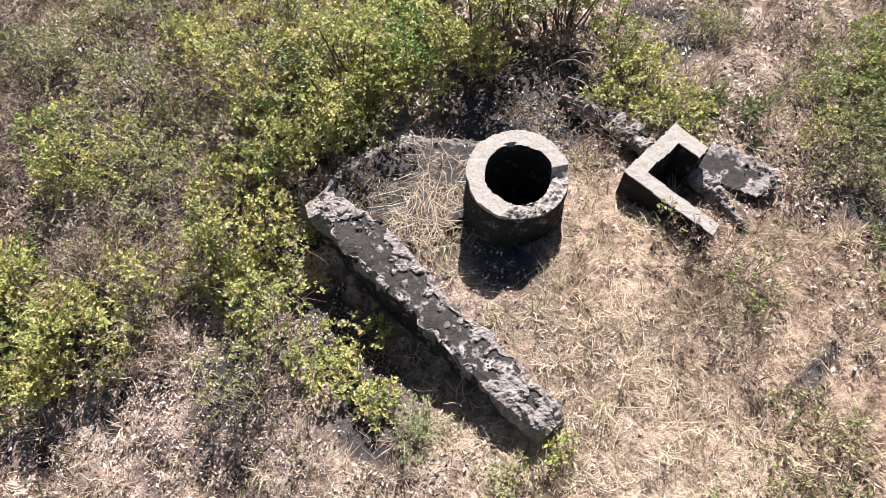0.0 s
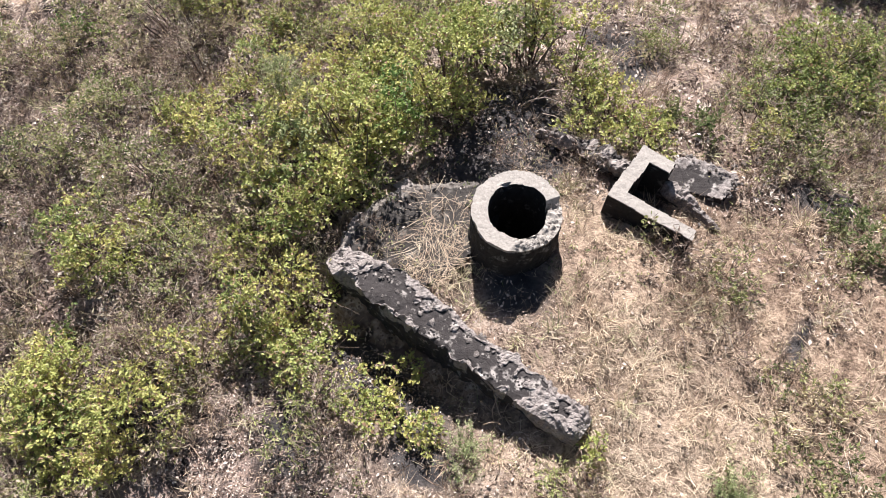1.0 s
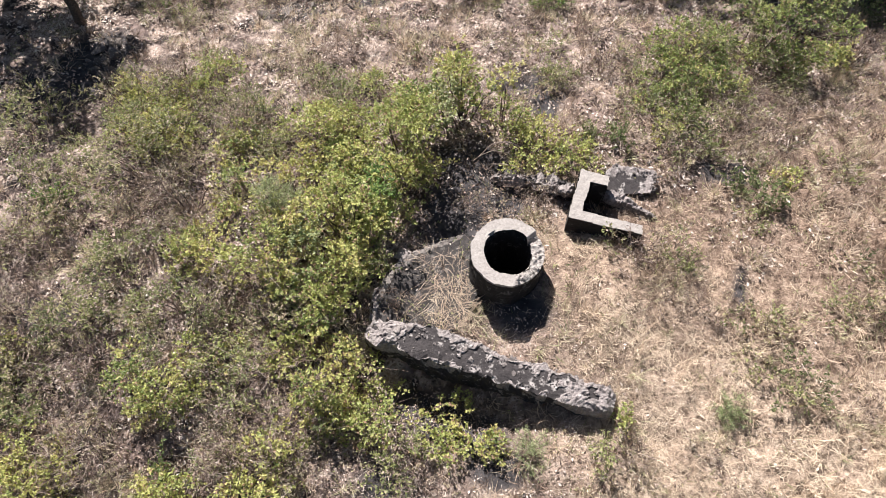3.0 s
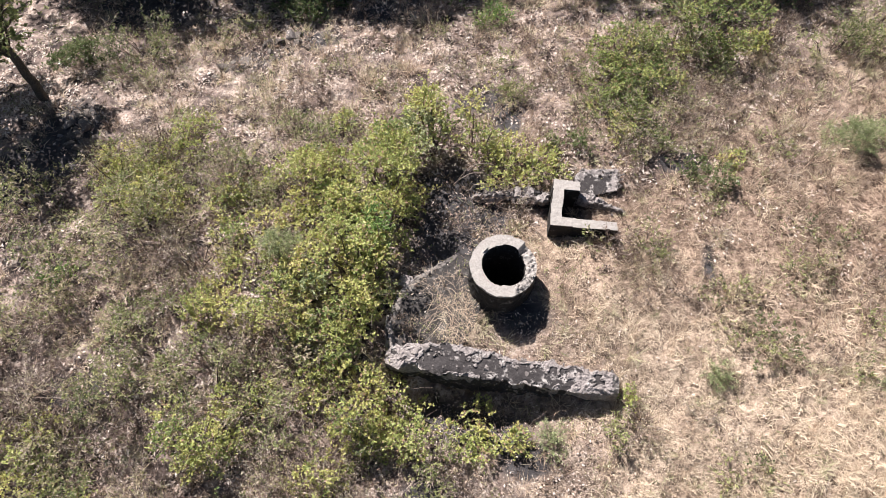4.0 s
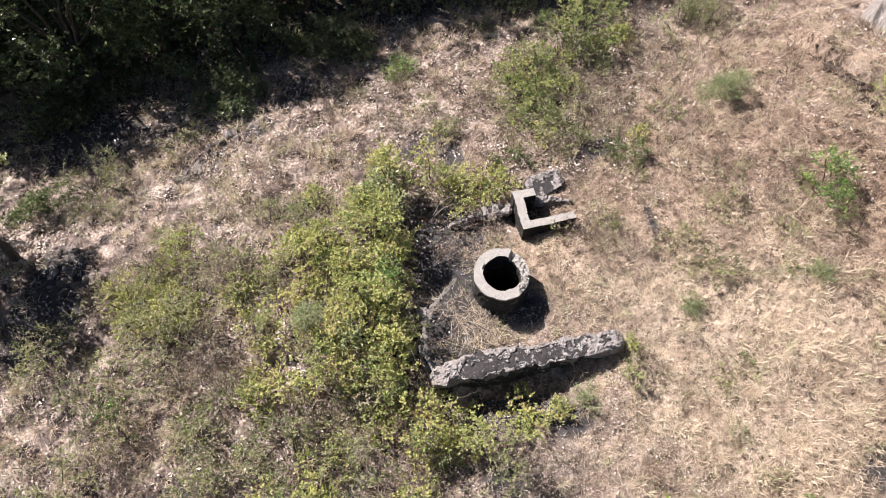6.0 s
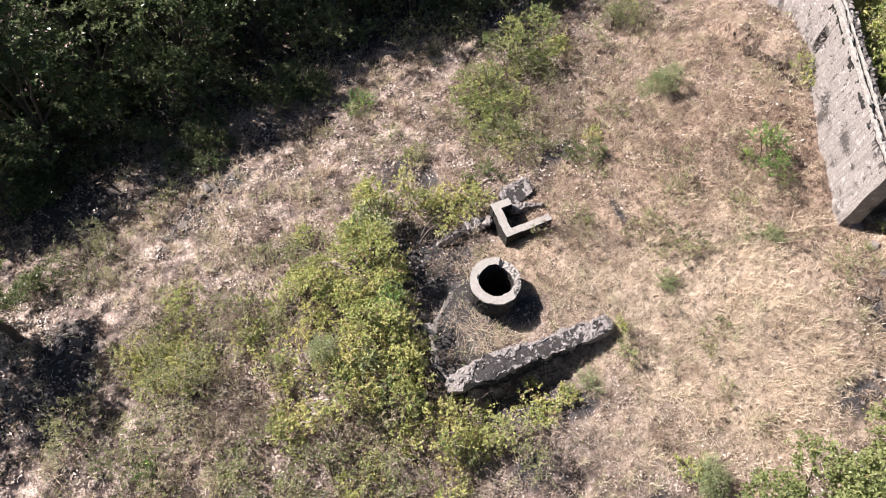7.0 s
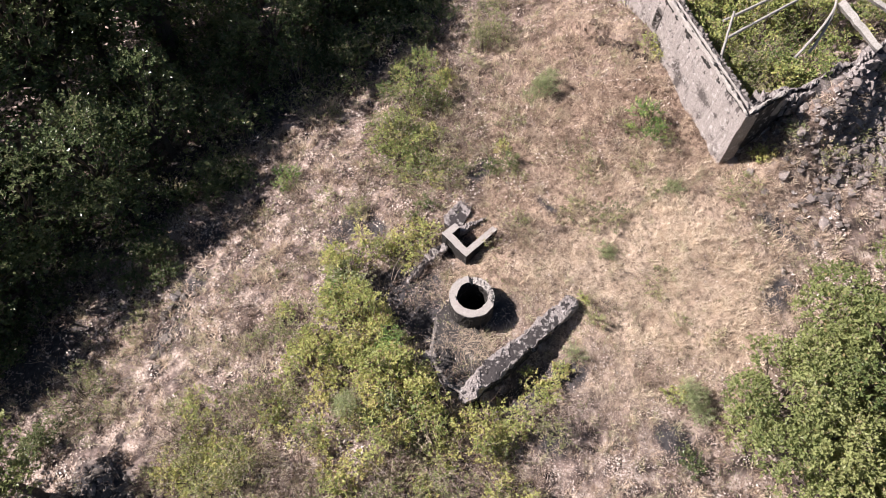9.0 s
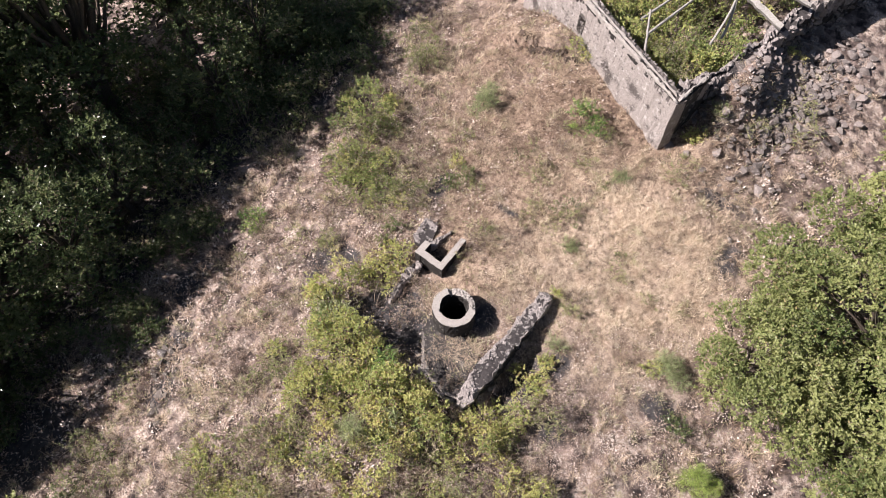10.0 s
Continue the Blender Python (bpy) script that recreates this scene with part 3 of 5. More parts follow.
def build_well():
    well = thing("well", WELL[0], WELL[1], 0.1, "round stone well with pale mortar rim, broken on one side", "well")
    n, top, ro, ri = 180, 1.045, 0.675, 0.447
    a = np.linspace(0, 2 * np.pi, n, endpoint=False)
    deg = (np.degrees(a) + 180) % 360 - 180
    broken = sstep(-70, -60, deg) * (1 - sstep(50, 54, deg))
    prof = [(0, t) for t in np.linspace(0, 1, 14)] + [(t, 1) for t in np.linspace(0, 1, 13)[1:-1]] + [(1, t) for t in np.r_[1, 0.985, 0.96, np.linspace(0.9, -2.4, 14)]]
    prof = np.array(prof)
    k = len(prof)
    r = ro + (ri - ro) * prof[:, 0]
    lowest = -0.45
    z = np.where(prof[:, 1] >= 0, lowest + (top - lowest) * prof[:, 1], lowest + 1.0 * prof[:, 1])
    rr, zz = np.broadcast_to(r, (n, k)).copy(), np.broadcast_to(z, (n, k)).copy()
    q = np.stack([(np.cos(a)[:, None] * rr).ravel(), (np.sin(a)[:, None] * rr).ravel(), zz.ravel()], 1)
    rag, fine = (fbm(q * 5 + 3, 4) - 0.5).reshape(n, k), (fbm(q * 16 + 9, 3) - 0.5).reshape(n, k)
    upper = (prof[:, 1] > 0.9)[None, :]
    rim = ((prof[:, 0] > 0) & (prof[:, 0] < 1))[None, :]
    b = broken[:, None]
    notch = np.exp(-(((deg - 44) / 5) ** 2))[:, None] * (0.5 + 2.5 * np.clip(rag + 0.2, 0, 1))
    chips = np.exp(-(((deg - 142) / 7) ** 2))[:, None] + np.exp(-(((deg - 192) / 5) ** 2))[:, None]
    zz = zz + upper * (b * (-0.04 + 0.2 * rag + 0.11 * fine) + (1 - b) * (0.016 * fine + 0.008 * rag) - notch * 0.12 * (0.3 + prof[None, :, 0]) - chips * 0.07 * (prof[None, :, 0] > 0.8))
    # outer face is ragged, wider at the foot; a lip of mortar on the whole side
    face = (prof[:, 0] == 0)[None, :]
    rr = rr + face * (0.05 * (1 - prof[None, :, 1]) * (prof[None, :, 1] > 0) + 0.06 * rag + 0.045 * fine - 0.02 * b + (1 - b) * 0.008 * upper)
    inner = (prof[:, 0] == 1)[None, :]
    rr = rr + inner * (0.10 * rag + 0.05 * fine + 0.05 * b * rag) + inner * upper * chips * 0.06
    v = np.stack([np.cos(a)[:, None] * rr, np.sin(a)[:, None] * rr, zz - 0.1], -1).reshape(-1, 3)
    i, j = np.meshgrid(np.arange(n), np.arange(k - 1), indexing="ij")
    i2 = (i + 1) % n
    quads = np.stack([(i * k + j).ravel(), (i2 * k + j).ravel(), (i2 * k + j + 1).ravel(), (i * k + j + 1).ravel()], 1)
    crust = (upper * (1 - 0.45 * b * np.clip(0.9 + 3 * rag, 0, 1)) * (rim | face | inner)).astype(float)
    # outer face and shaft get low crust: their shade is put into the colour
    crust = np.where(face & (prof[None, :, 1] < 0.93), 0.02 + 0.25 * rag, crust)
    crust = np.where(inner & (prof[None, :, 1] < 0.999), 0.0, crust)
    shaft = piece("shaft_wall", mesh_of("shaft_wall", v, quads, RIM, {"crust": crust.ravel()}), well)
    bm = bmesh.new()
    bmesh.ops.create_circle(bm, cap_ends=True, radius=0.6, segments=32)
    for vert in bm.verts:
        vert.co.z = -2.85
    me = bpy.data.meshes.new("bottom")
    bm.to_mesh(me)
    bm.free()
    me.materials.append(SOIL)
    piece("bottom", me, well)
    rng = np.random.default_rng(12)
    for t in np.linspace(-58, 40, 15):
        for rad in (0.6, 0.5):
            if rng.random() < 0.8:
                ta = radians(t + rng.uniform(-4, 4))
                set_in(shaft, lay_stone(well, rng, WELL[0] + math.cos(ta) * rad, WELL[1] + math.sin(ta) * rad, 0.975 + rng.uniform(-0.02, 0.02), rng.uniform(0.05, 0.11), 1.0, "rim_stone"))


build_well()


def build_trough():
    """Square basin with three whole sides and a broken one."""
    t = thing("stone_trough", 1.6, 1.7, 0.2, "square stone trough with pale flat mortar rims, one side broken", "trough")
    ax, ay = np.array([0.997, -0.02]), np.array([0.09, 0.996])
    o = np.array([0.87, 1.16])

    def p(u, v):
        return tuple(o + ax * u + ay * v)

    body = [p(0.02, 0.025), p(1.48, 0.03), p(1.46, 0.25), p(0.27, 0.255), p(0.265, 0.93), p(0.6, 0.935), p(0.61, 1.18), p(0.01, 1.185)]
    poly_slab("basin_wall", t, RIM, body, lambda x, y: 0.74 - 0.03 * (x - 0.9) - 0.01 * (y - 1.2), -0.2, 0.3, (), step=0.016, lift=0.012, patch=0.95, seed=40.0, wobble=0.05)
    broken = rough_wall("broken_side", t, WALL, [p(0.55, 1.0), p(1.05, 0.92), p(1.72, 0.8)], [0.2, 0.16, 0.13], [0.38, 0.3, 0.2], -0.2, step=0.022, crust_lift=0.05, rough=0.05, patch=0.8, seed=49, worn=0.05)
    ledge = poly_slab("ledge", t, WALL, [(1.5, 2.3), (1.9, 2.25), (2.5, 2.4), (2.58, 3.0), (1.75, 2.95), (1.5, 2.75)], lambda x, y: 0.26 - 0.04 * (x - 1.5), -0.3, 0.22, (0, 1, 5), seed=53.0, patch=0.42, label="dark ledge with pale crumbling border")
    low = rough_wall("low_wall", t, WALL, [p(0.01, 0.95), p(-0.5, 0.95), p(-1.2, 1.02), p(-1.75, 0.95)], [0.24, 0.26, 0.24, 0.18], [0.38, 0.28, 0.22, 0.08], -0.5, step=0.028, crust_lift=0.05, rough=0.08, patch=0.36, seed=57, worn=0.08)
    rng = np.random.default_rng(31)
    for _ in range(46):
        u = rng.uniform(0.62, 1.5)
        e = rng.choice([0, 1, 2])
        q = p(u, 1.74 + rng.normal(0, 0.05)) if e == 0 else p(1.5 + rng.normal(0, 0.05), rng.uniform(1.2, 1.75)) if e == 1 else p(u, 0.92 - 0.17 * (u - 0.6) + rng.normal(0, 0.05))
        set_in(ledge if e < 2 else broken, lay_stone(t, rng, *q, 0.27 if e < 2 else 0.36 - 0.18 * (u - 0.6), rng.uniform(0.04, 0.1), 0.9))
    for _ in range(30):
        q = p(rng.uniform(-1.7, 0), 0.97 + rng.normal(0, 0.08))
        set_in(low, lay_stone(t, rng, *q, 0.24, rng.uniform(0.06, 0.15), 0.6))


build_trough()
for x, y, s in ((2.55, 3.45, 0.2), (2.68, 3.72, 0.16), (2.42, 3.3, 0.14), (2.75, 3.6, 0.12)):
    tagged(lay_stone(None, rw, x, y, float(ground(x, y)) + 0.06, s, 0.5, "loose_stone"), "grey lava stone in dry grass", "stone", "loose stones")

# ---- ruined house ----
HC = np.array([9.5, -2.42])
HD, HS = unit(np.array([0.44, 0.898])), unit(np.array([0.972, -0.236]))


def face_wall(name, parent, a, b, thick, top_a, top_b, foot, inner_side, material, seed, label="", step=0.05, skin=1.0):
    """A plastered rubble wall with uneven face and a worn top."""
    d = unit(np.asarray(b) - np.asarray(a))
    off = np.array([-d[1], d[0]]) * inner_side * thick / 2
    line = [np.asarray(a) + off, np.asarray(b) + off]
    return rough_wall(name, parent, material, line, [thick, thick], [top_a, top_b], foot, step=step, crust_lift=0.05, rough=0.025, patch=0.15, seed=seed, label=label, side_crust=skin)


def build_house():
    h = thing("ruined_house", float(HC[0] + 2), float(HC[1] + 1), 0.6, "roofless stone house ruin with stained lime plaster walls", "house")
    far = HC + HD * 9.0
    gap = (5.15, 5.5)
    west = face_wall("west_wall", h, HC, HC + HD * gap[0], 0.5, 3.04, 3.275, -0.4, -1, PLASTER, 70.0)
    face_wall("west_wall", h, HC + HD * gap[1], far, 0.5, 3.29, 3.45, -0.4, -1, PLASTER, 70.0)
    face_wall("lintel", h, HC + HD * (gap[0] - 0.02), HC + HD * (gap[1] + 0.02), 0.46, 3.27, 3.28, 2.6, -1, PLASTER, 71.0)
    face_wall("sill_wall", h, HC + HD * (gap[0] - 0.02), HC + HD * (gap[1] + 0.02), 0.46, 1.75, 1.75, -0.4, -1, PLASTER, 72.0)
    stub = HC + HS * 1.9
    # dark WALL mortar with little skin paints in the shade of this south side
    face_wall("south_wall", h, HC + HS * 0.5 + np.array([0, 0.0]), stub, 0.3, 3.0, 2.98, -0.3, 1, WALL, 75.0, skin=0.1)
    pts = [HC + HS * 1.35 + np.array([0.1, 0.5]), HC + HS * 3.2 + np.array([0, 0.1]), HC + HS * 5.6, HC + HS * 8.8, HC + HS * 12.0 + np.array([0, -0.6])]
    crumbled = rough_wall("crumbled_wall", h, WALL, pts, [0.5, 0.5, 0.55, 0.6, 0.6], [2.5, 2.25, 2.2, 2.4, 2.3], -0.3, step=0.06, crust_lift=0.12, rough=0.12, patch=0.6, seed=80.0, label="broken rubble wall without plaster")
    rng = np.random.default_rng(33)
    for s in np.linspace(0.15, 10.7, 90):
        q = pts[0] + (pts[-1] - pts[0]) * 0 + np.array([np.interp(s, [0, 1.9, 4.3, 7.5, 10.7], [p_[i] for p_ in pts]) for i in (0, 1)])
        z = np.interp(s, [0, 1.9, 4.3, 7.5, 10.7], [2.5, 2.25, 2.2, 2.4, 2.3])
        set_in(crumbled, lay_stone(h, rng, q[0] + rng.normal(0, 0.12), q[1] + rng.normal(0, 0.12), z + rng.uniform(-0.16, -0.04), rng.uniform(0.25, 0.5), 0.7))
    for _ in range(170):
        s = rng.uniform(0.4, 10.7)
        q = np.array([np.interp(s, [0, 1.9, 4.3, 7.5, 10.7], [p_[i] for p_ in pts]) for i in (0, 1)])
        set_in(crumbled, lay_stone(h, rng, q[0] - 0.07, q[1] - 0.3 + rng.normal(0, 0.03), rng.uniform(0.9, 2.3), rng.uniform(0.2, 0.45), 0.5))
    side = np.array([HD[1], -HD[0]])
    for s in np.linspace(0.3, 8.6, 120):
        q = HC + HD * s + side * (0.42 + rng.uniform(-0.12, 0.12))
        set_in(west, lay_stone(h, rng, q[0], q[1], 3.06 + 0.045 * s, rng.uniform(0.07, 0.2), 0.8))
    # stones showing where plaster has fallen
    for _ in range(1150):
        s, z = rng.uniform(0.1, 7.5), rng.uniform(0.9, 3.05)
        if fbm(np.array([[s * 0.7, z * 0.9, 2.0]]), 3)[0] < 0.47 - 0.1 * (s > 4):
            continue
        q = HC + HD * s + side * rng.uniform(0.02, 0.05)
        set_in(west, lay_stone(h, rng, q[0], q[1], z, rng.uniform(0.06, 0.17), 0.9))
    # mortar ridge along the outer edge of the top
    rough_wall("coping", h, RIM, [HC + HD * 0.05 + side * 0.07, far + side * 0.07], [0.13, 0.13], [3.16, 3.56], 2.98, step=0.05, crust_lift=0.03, rough=0.04, patch=0.8, seed=90.0, worn=0.035)
    rough_wall("inner_coping", h, RIM, [HC + HD * 0.3 + side * 0.27, far + side * 0.27], [0.07, 0.07], [3.12, 3.5], 2.98, step=0.06, crust_lift=0.03, rough=0.03, patch=0.8, seed=97.0, worn=0.03)
    rough_wall("coping", h, RIM, [HC + HS * 0.22 + np.array([0.0, 0.06]), stub + np.array([0, 0.08])], [0.12, 0.12], [3.13, 3.12], 2.95, step=0.05, crust_lift=0.03, rough=0.03, patch=0.8, seed=93.0, worn=0.03)


build_house()


def timber(name, a, b, r, label, cat, group="", sag=(0, 0, 0), square=False, seed=0):
    rng = np.random.default_rng(seed)
    p = bent((0, 0, 0), np.subtract(b, a), sag, 10, r * 0.09, rng)
    v, q = tube(p, np.linspace(r, r * 0.8, 10), 4 if square else 8)
    n = len(v)
    k = 4 if square else 8
    tri = np.concatenate([tris_of(q), [[0, i + 1, i] for i in range(1, k - 1)], [[n - k, n - k + i, n - k + i + 1] for i in range(1, k - 1)]])
    ob = piece(name, mesh_of(name, v, tri, POLE), at=Matrix.Translation(a))
    return tagged(ob, label, cat, group)


POLES = [((12.6, 0.42, 3.0), (17.2, -0.9, 3.0)), ((12.1, -0.1, 2.95), (17.0, -1.3, 3.1)), ((13.3, -2.1, 2.6), (15.9, -1.9, 3.1)), ((13.9, -2.3, 2.5), (16.1, -1.75, 3.2)), ((13.5, 2.1, 3.1), (18.5, 1.2, 3.2))]
for n, (a, b) in enumerate(POLES):
    timber("roof_pole", a, b, 0.05, "grey weathered fallen roof pole over the ruin", "pole", "fallen roof poles", (0.15, -0.1, 0.12), seed=n)
timber("leaning_post", (11.25, -0.45, 2.7), (12.2, 0.1, 3.9), 0.05, "grey weathered post leaning on the wall top", "post", seed=9)
timber("roof_beam", (15.95, -2.0, 3.15), (15.4, -3.95, 2.75), 0.17, "thick bleached fallen roof beam resting on the wall", "beam", square=True, seed=11)
timber("roof_beam", (16.9, -2.2, 3.2), (17.1, -4.4, 2.75), 0.12, "thick bleached fallen roof beam resting on the wall", "beam", square=True, seed=12)

# ---- rubble ----


def scatter_rubble(name, label, cx, cy, rx, ry, count, lo, hi, seed, pale=0.25, turn=0.0, parts=260, plain=None):
    rng = np.random.default_rng(seed)
    heap = thing(name, cx, cy, float(ground(cx, cy)), label, "rubble")
    ct, st = math.cos(turn), math.sin(turn)
    big = []
    for _ in range(count):
        u, v = rng.normal(0, 0.5, 2)
        if abs(u) > 1.15 or abs(v) > 1.15:
            continue
        x, y = cx + ct * u * rx - st * v * ry, cy + st * u * rx + ct * v * ry
        size = lo + (hi - lo) * rng.random() ** 3.6
        big.append((size, x, y))
    big.sort(reverse=True)
    for size, x, y in big[:parts]:
        lay_stone(heap, rng, x, y, float(ground_rough(x, y)) + size * 0.06, size, pale, plain=plain)
    rest = big[parts:]
    if rest:
        vs, fs, n = [], [], 0
        src = (plain or STONES)[1]
        base = np.array([v.co[:] for v in src.vertices])
        tri = np.array([f.vertices[:] for f in src.polygons])
        for size, x, y in rest:
            a = rng.uniform(0, 6.28)
            rot = np.array([[math.cos(a), -math.sin(a), 0], [math.sin(a), math.cos(a), 0], [0, 0, 1]])
            vs.append((base * rng.uniform(0.7, 1.2, 3) * size) @ rot.T + [x - cx, y - cy, float(ground_rough(x, y)) + size * 0.15 - heap.location.z])
            fs.append(tri + n)
            n += len(base)
        tagged(piece("stone_spill", mesh_of("stone_spill", np.concatenate(vs), np.concatenate(fs), src.materials[0]), heap), kind="stuff")
    return heap


scatter_rubble("rubble_heap", "heap of tumbled grey lava stones beside the ruin", 14.4, -5.2, 4.4, 2.3, 2100, 0.06, 0.62, 51, 0.12, -0.25, 300, STONES_DUSTY)
scatter_rubble("stone_row", "line of small lava stones in dry grass", 9.0, -5.1, 0.45, 1.6, 70, 0.06, 0.3, 52, 0.15)
scatter_rubble("stone_row", "few lava stones beside bare ash soil", 7.2, -6.4, 0.9, 0.4, 26, 0.05, 0.3, 53, 0.15)
scatter_rubble("earth_bank", "crumbling dark earth bank under dry grass", 11.2, 3.2, 1.35, 0.2, 190, 0.12, 0.46, 54, 0.0, -1.6, 260, CLODS)
scatter_rubble("lava_outcrop", "dark lava outcrop beside the dry slope", -6.6, 7.35, 1.7, 0.45, 120, 0.08, 0.55, 55, 0.05, 0.55)
scatter_rubble("lava_outcrop", "dark lava outcrop beside the dry slope", -11.2, 4.4, 0.7, 1.0, 70, 0.08, 0.5, 56, 0.1, 0.3)
scatter_rubble("pebble_scatter", "pale lime crumbs on ash soil behind the well", -0.1, 1.45, 1.3, 0.55, 420, 0.02, 0.09, 57, 1.0, 0.0, 120)

# ---- shrubs ----
# kinds: leaf material, leaf length, leaves a sprig, sprig length, closeness, narrowness, tint, spread, bare share
KINDS = {
    "bramble": (LEAF_GREEN, 0.064, 8, 0.15, 0.88, 0.66, 0.67, 0.2, 0.05),
    "yellow": (LEAF_GREEN, 0.060, 8, 0.15, 0.8, 0.66, 0.69, 0.18, 0.08),
    "olive": (LEAF_OLIVE, 0.062, 7, 0.17, 0.56, 0.5, 0.56, 0.28, 0.18),
    "dry": (LEAF_BROWN, 0.075, 6, 0.22, 0.55, 0.24, 0.5, 0.4, 0.25),
    "pale": (LEAF_FERN, 0.07, 8, 0.17, 0.68, 0.62, 0.55, 0.26, 0.05),
    "dark": (LEAF_DARK, 0.072, 8, 0.18, 0.9, 0.62, 0.5, 0.26, 0.05),
    "bright": (LEAF_BRIGHT, 0.065, 8, 0.18, 0.85, 0.6, 0.45, 0.22, 0.05),
    "feathery": (LEAF_FERN, 0.06, 17, 0.22, 1.8, 0.2, 0.55, 0.2, 0.05),
    "oak": (LEAF_OAK, 0.095, 8, 0.22, 0.66, 0.62, 0.64, 0.2, 0.03),
    "pine": (LEAF_BRIGHT, 0.11, 22, 0.2, 1.3, 0.06, 0.8, 0.12, 0.0),
}
WORDS = {
    "bramble": ("dense green bramble shrub with yellowing leaves", "bramble shrub"),
    "yellow": ("yellow-green leafy shrub among dry grass", "yellow_green shrub"),
    "olive": ("dull olive scrub bush with many bare twigs", "scrub bush"),
    "dry": ("half-dead brown scrub bush with dry twigs", "dry bush"),
    "dark": ("dark green broad-leaved shrub", "evergreen shrub"),
    "bright": ("small bright green leafy sapling on the slope", "sapling"),
    "pale": ("pale grey-green leafy shrub in the thicket", "shrub"),
    "feathery": ("pale green feathery bush in dry grass", "feathery bush"),
    "pine": ("bright yellow-green young pine on dry litter", "young pine"),
}


def crown_points(rng, lumps, per_area):
    """Sprig feet and directions over the shells of a cluster of lumps."""
    base, dirs, which = [], [], []
    for k, (c, r) in enumerate(lumps):
        n = max(5, int(per_area * 2 * math.pi * r * r))
        d = unit(rng.normal(0, 1, (n, 3)) + [0, 0, 0.35])
        d[:, 2] = np.where(d[:, 2] < -0.3, -d[:, 2], d[:, 2])
        rad = r * (0.72 + 0.28 * rng.random(n))
        p = c + d * rad[:, None] * [1, 1, 0.8]
        base.append(p), dirs.append(d), which.append(np.full(n, k))
    return np.concatenate(base), np.concatenate(dirs), np.concatenate(which)


def shrub(kind, x, y, r, h, seed, density=1.0, name=None, label=None, tint_shift=0.0, leaf_scale=1.0):
    mat, leaf, n_leaf, span, close, narrow, tint, spread, bare = KINDS[kind]
    leaf, span = leaf * leaf_scale, span * leaf_scale
    rng = np.random.default_rng(seed)
    z0 = float(ground_rough(x, y))
    words, cat = WORDS[kind]
    s = thing(name or {"dry": "dry_bush", "olive": "scrub_bush", "feathery": "feathery_bush", "bright": "sapling"}.get(kind, "shrub"), x, y, z0 - 0.05, label or words, cat.replace("_", " "), kind + " shrubs")
    lumps, twigs, leaves = [], Heap(), Heap()
    n = max(5, int((12 if kind in ("olive", "dry") else 16) * r * r / leaf_scale + 4))
    stretch, turn = rng.uniform(0.75, 1.3), rng.uniform(0, 3.14)
    for k in range(n):
        a, q = rng.uniform(0, 6.283), math.sqrt(rng.random())
        lr = (0.12 + 0.25 * rng.random() ** 1.4) * (0.66 + 0.4 * r) * leaf_scale**0.5
        lr = min(lr, 0.04 + 0.5 * r)
        ux, uy = math.cos(a) * q * r * stretch, math.sin(a) * q * r / stretch
        lx, ly = ux * math.cos(turn) - uy * math.sin(turn), ux * math.sin(turn) + uy * math.cos(turn)
        lz = float(ground_rough(x + lx, y + ly)) - z0 + 0.05 + max(lr * 0.25, 1.25 * h * (1 - 0.7 * q * q) * rng.uniform(0.3, 1.2) - lr * 0.6)
        lumps.append((np.array([lx, ly, lz]), lr))
        foot = np.array([lx * 0.3 + rng.normal(0, 0.05), ly * 0.3 + rng.normal(0, 0.05), -0.05])
        add_tube(twigs, bent(foot, (lx, ly, lz), (0, 0, 0.12 * h), 4, 0.02, rng), np.linspace(0.010, 0.004, 4) * (0.7 + h), 3, rng.uniform(0.0, 0.8))
    base, dirs, which = crown_points(rng, lumps, close * density * 95 / leaf_scale**2)
    low = base[:, 2] < 0.03
    base, dirs, which = base[~low], dirs[~low], which[~low]
    dirs = unit(dirs + [0, 0, 0.35] + rng.normal(0, 0.3, dirs.shape))
    own = rng.normal(0, spread * 0.7, len(lumps))
    t = tint + tint_shift + own[which] + rng.normal(0, spread * 0.3, len(base))
    add_sprigs(leaves, twigs, base, dirs, rng, n_leaf, span, leaf, t, 0.5, narrow, bare, 0.11)
    # arching leafy shoots that break the outline
    m = int(9 * r * r / leaf_scale) + 2
    pick = rng.integers(0, len(base), m)
    away = unit(dirs[pick] * [1, 1, 0.5] + rng.normal(0, 0.45, (m, 3)))
    reach = rng.uniform(0.25, 0.6, m) * (0.6 + 0.5 * h) * min(1.0, r / 0.6)
    at = np.concatenate([base[pick] + away * (reach * f)[:, None] + np.array([0, 0, 1.0]) * (reach * 0.7 * f * (1 - f))[:, None] for f in (0.25, 0.5, 0.75)])
    add_sprigs(leaves, twigs, at, unit(np.tile(away, (3, 1)) + rng.normal(0, 0.25, (3 * m, 3))), rng, 5, span * 1.1, leaf, np.tile(t[pick] + 0.06, 3), 0.5, narrow, bare, 0.05)
    # dead stems in the heart of the bush
    m = int((230 if kind in ("dry", "olive") else 70) * r * r / leaf_scale)
    a, q = rng.uniform(0, 6.283, m), np.sqrt(rng.random(m)) * r
    foot = np.stack([np.cos(a) * q, np.sin(a) * q, rng.uniform(0.0, 0.5, m) * h], 1)
    add_slivers(twigs, foot, foot + unit(rng.normal(0, 1, (m, 3)) + [0, 0, 0.5]) * rng.uniform(0.15, 0.5, m)[:, None], np.full(m, 0.004), np.clip(rng.normal(0.33, 0.3, m), 0, 1))
    # long bare shoots
    m = int(32 * r * r * (2.4 if kind in ("dry", "olive") else 1.0) / leaf_scale) + 3
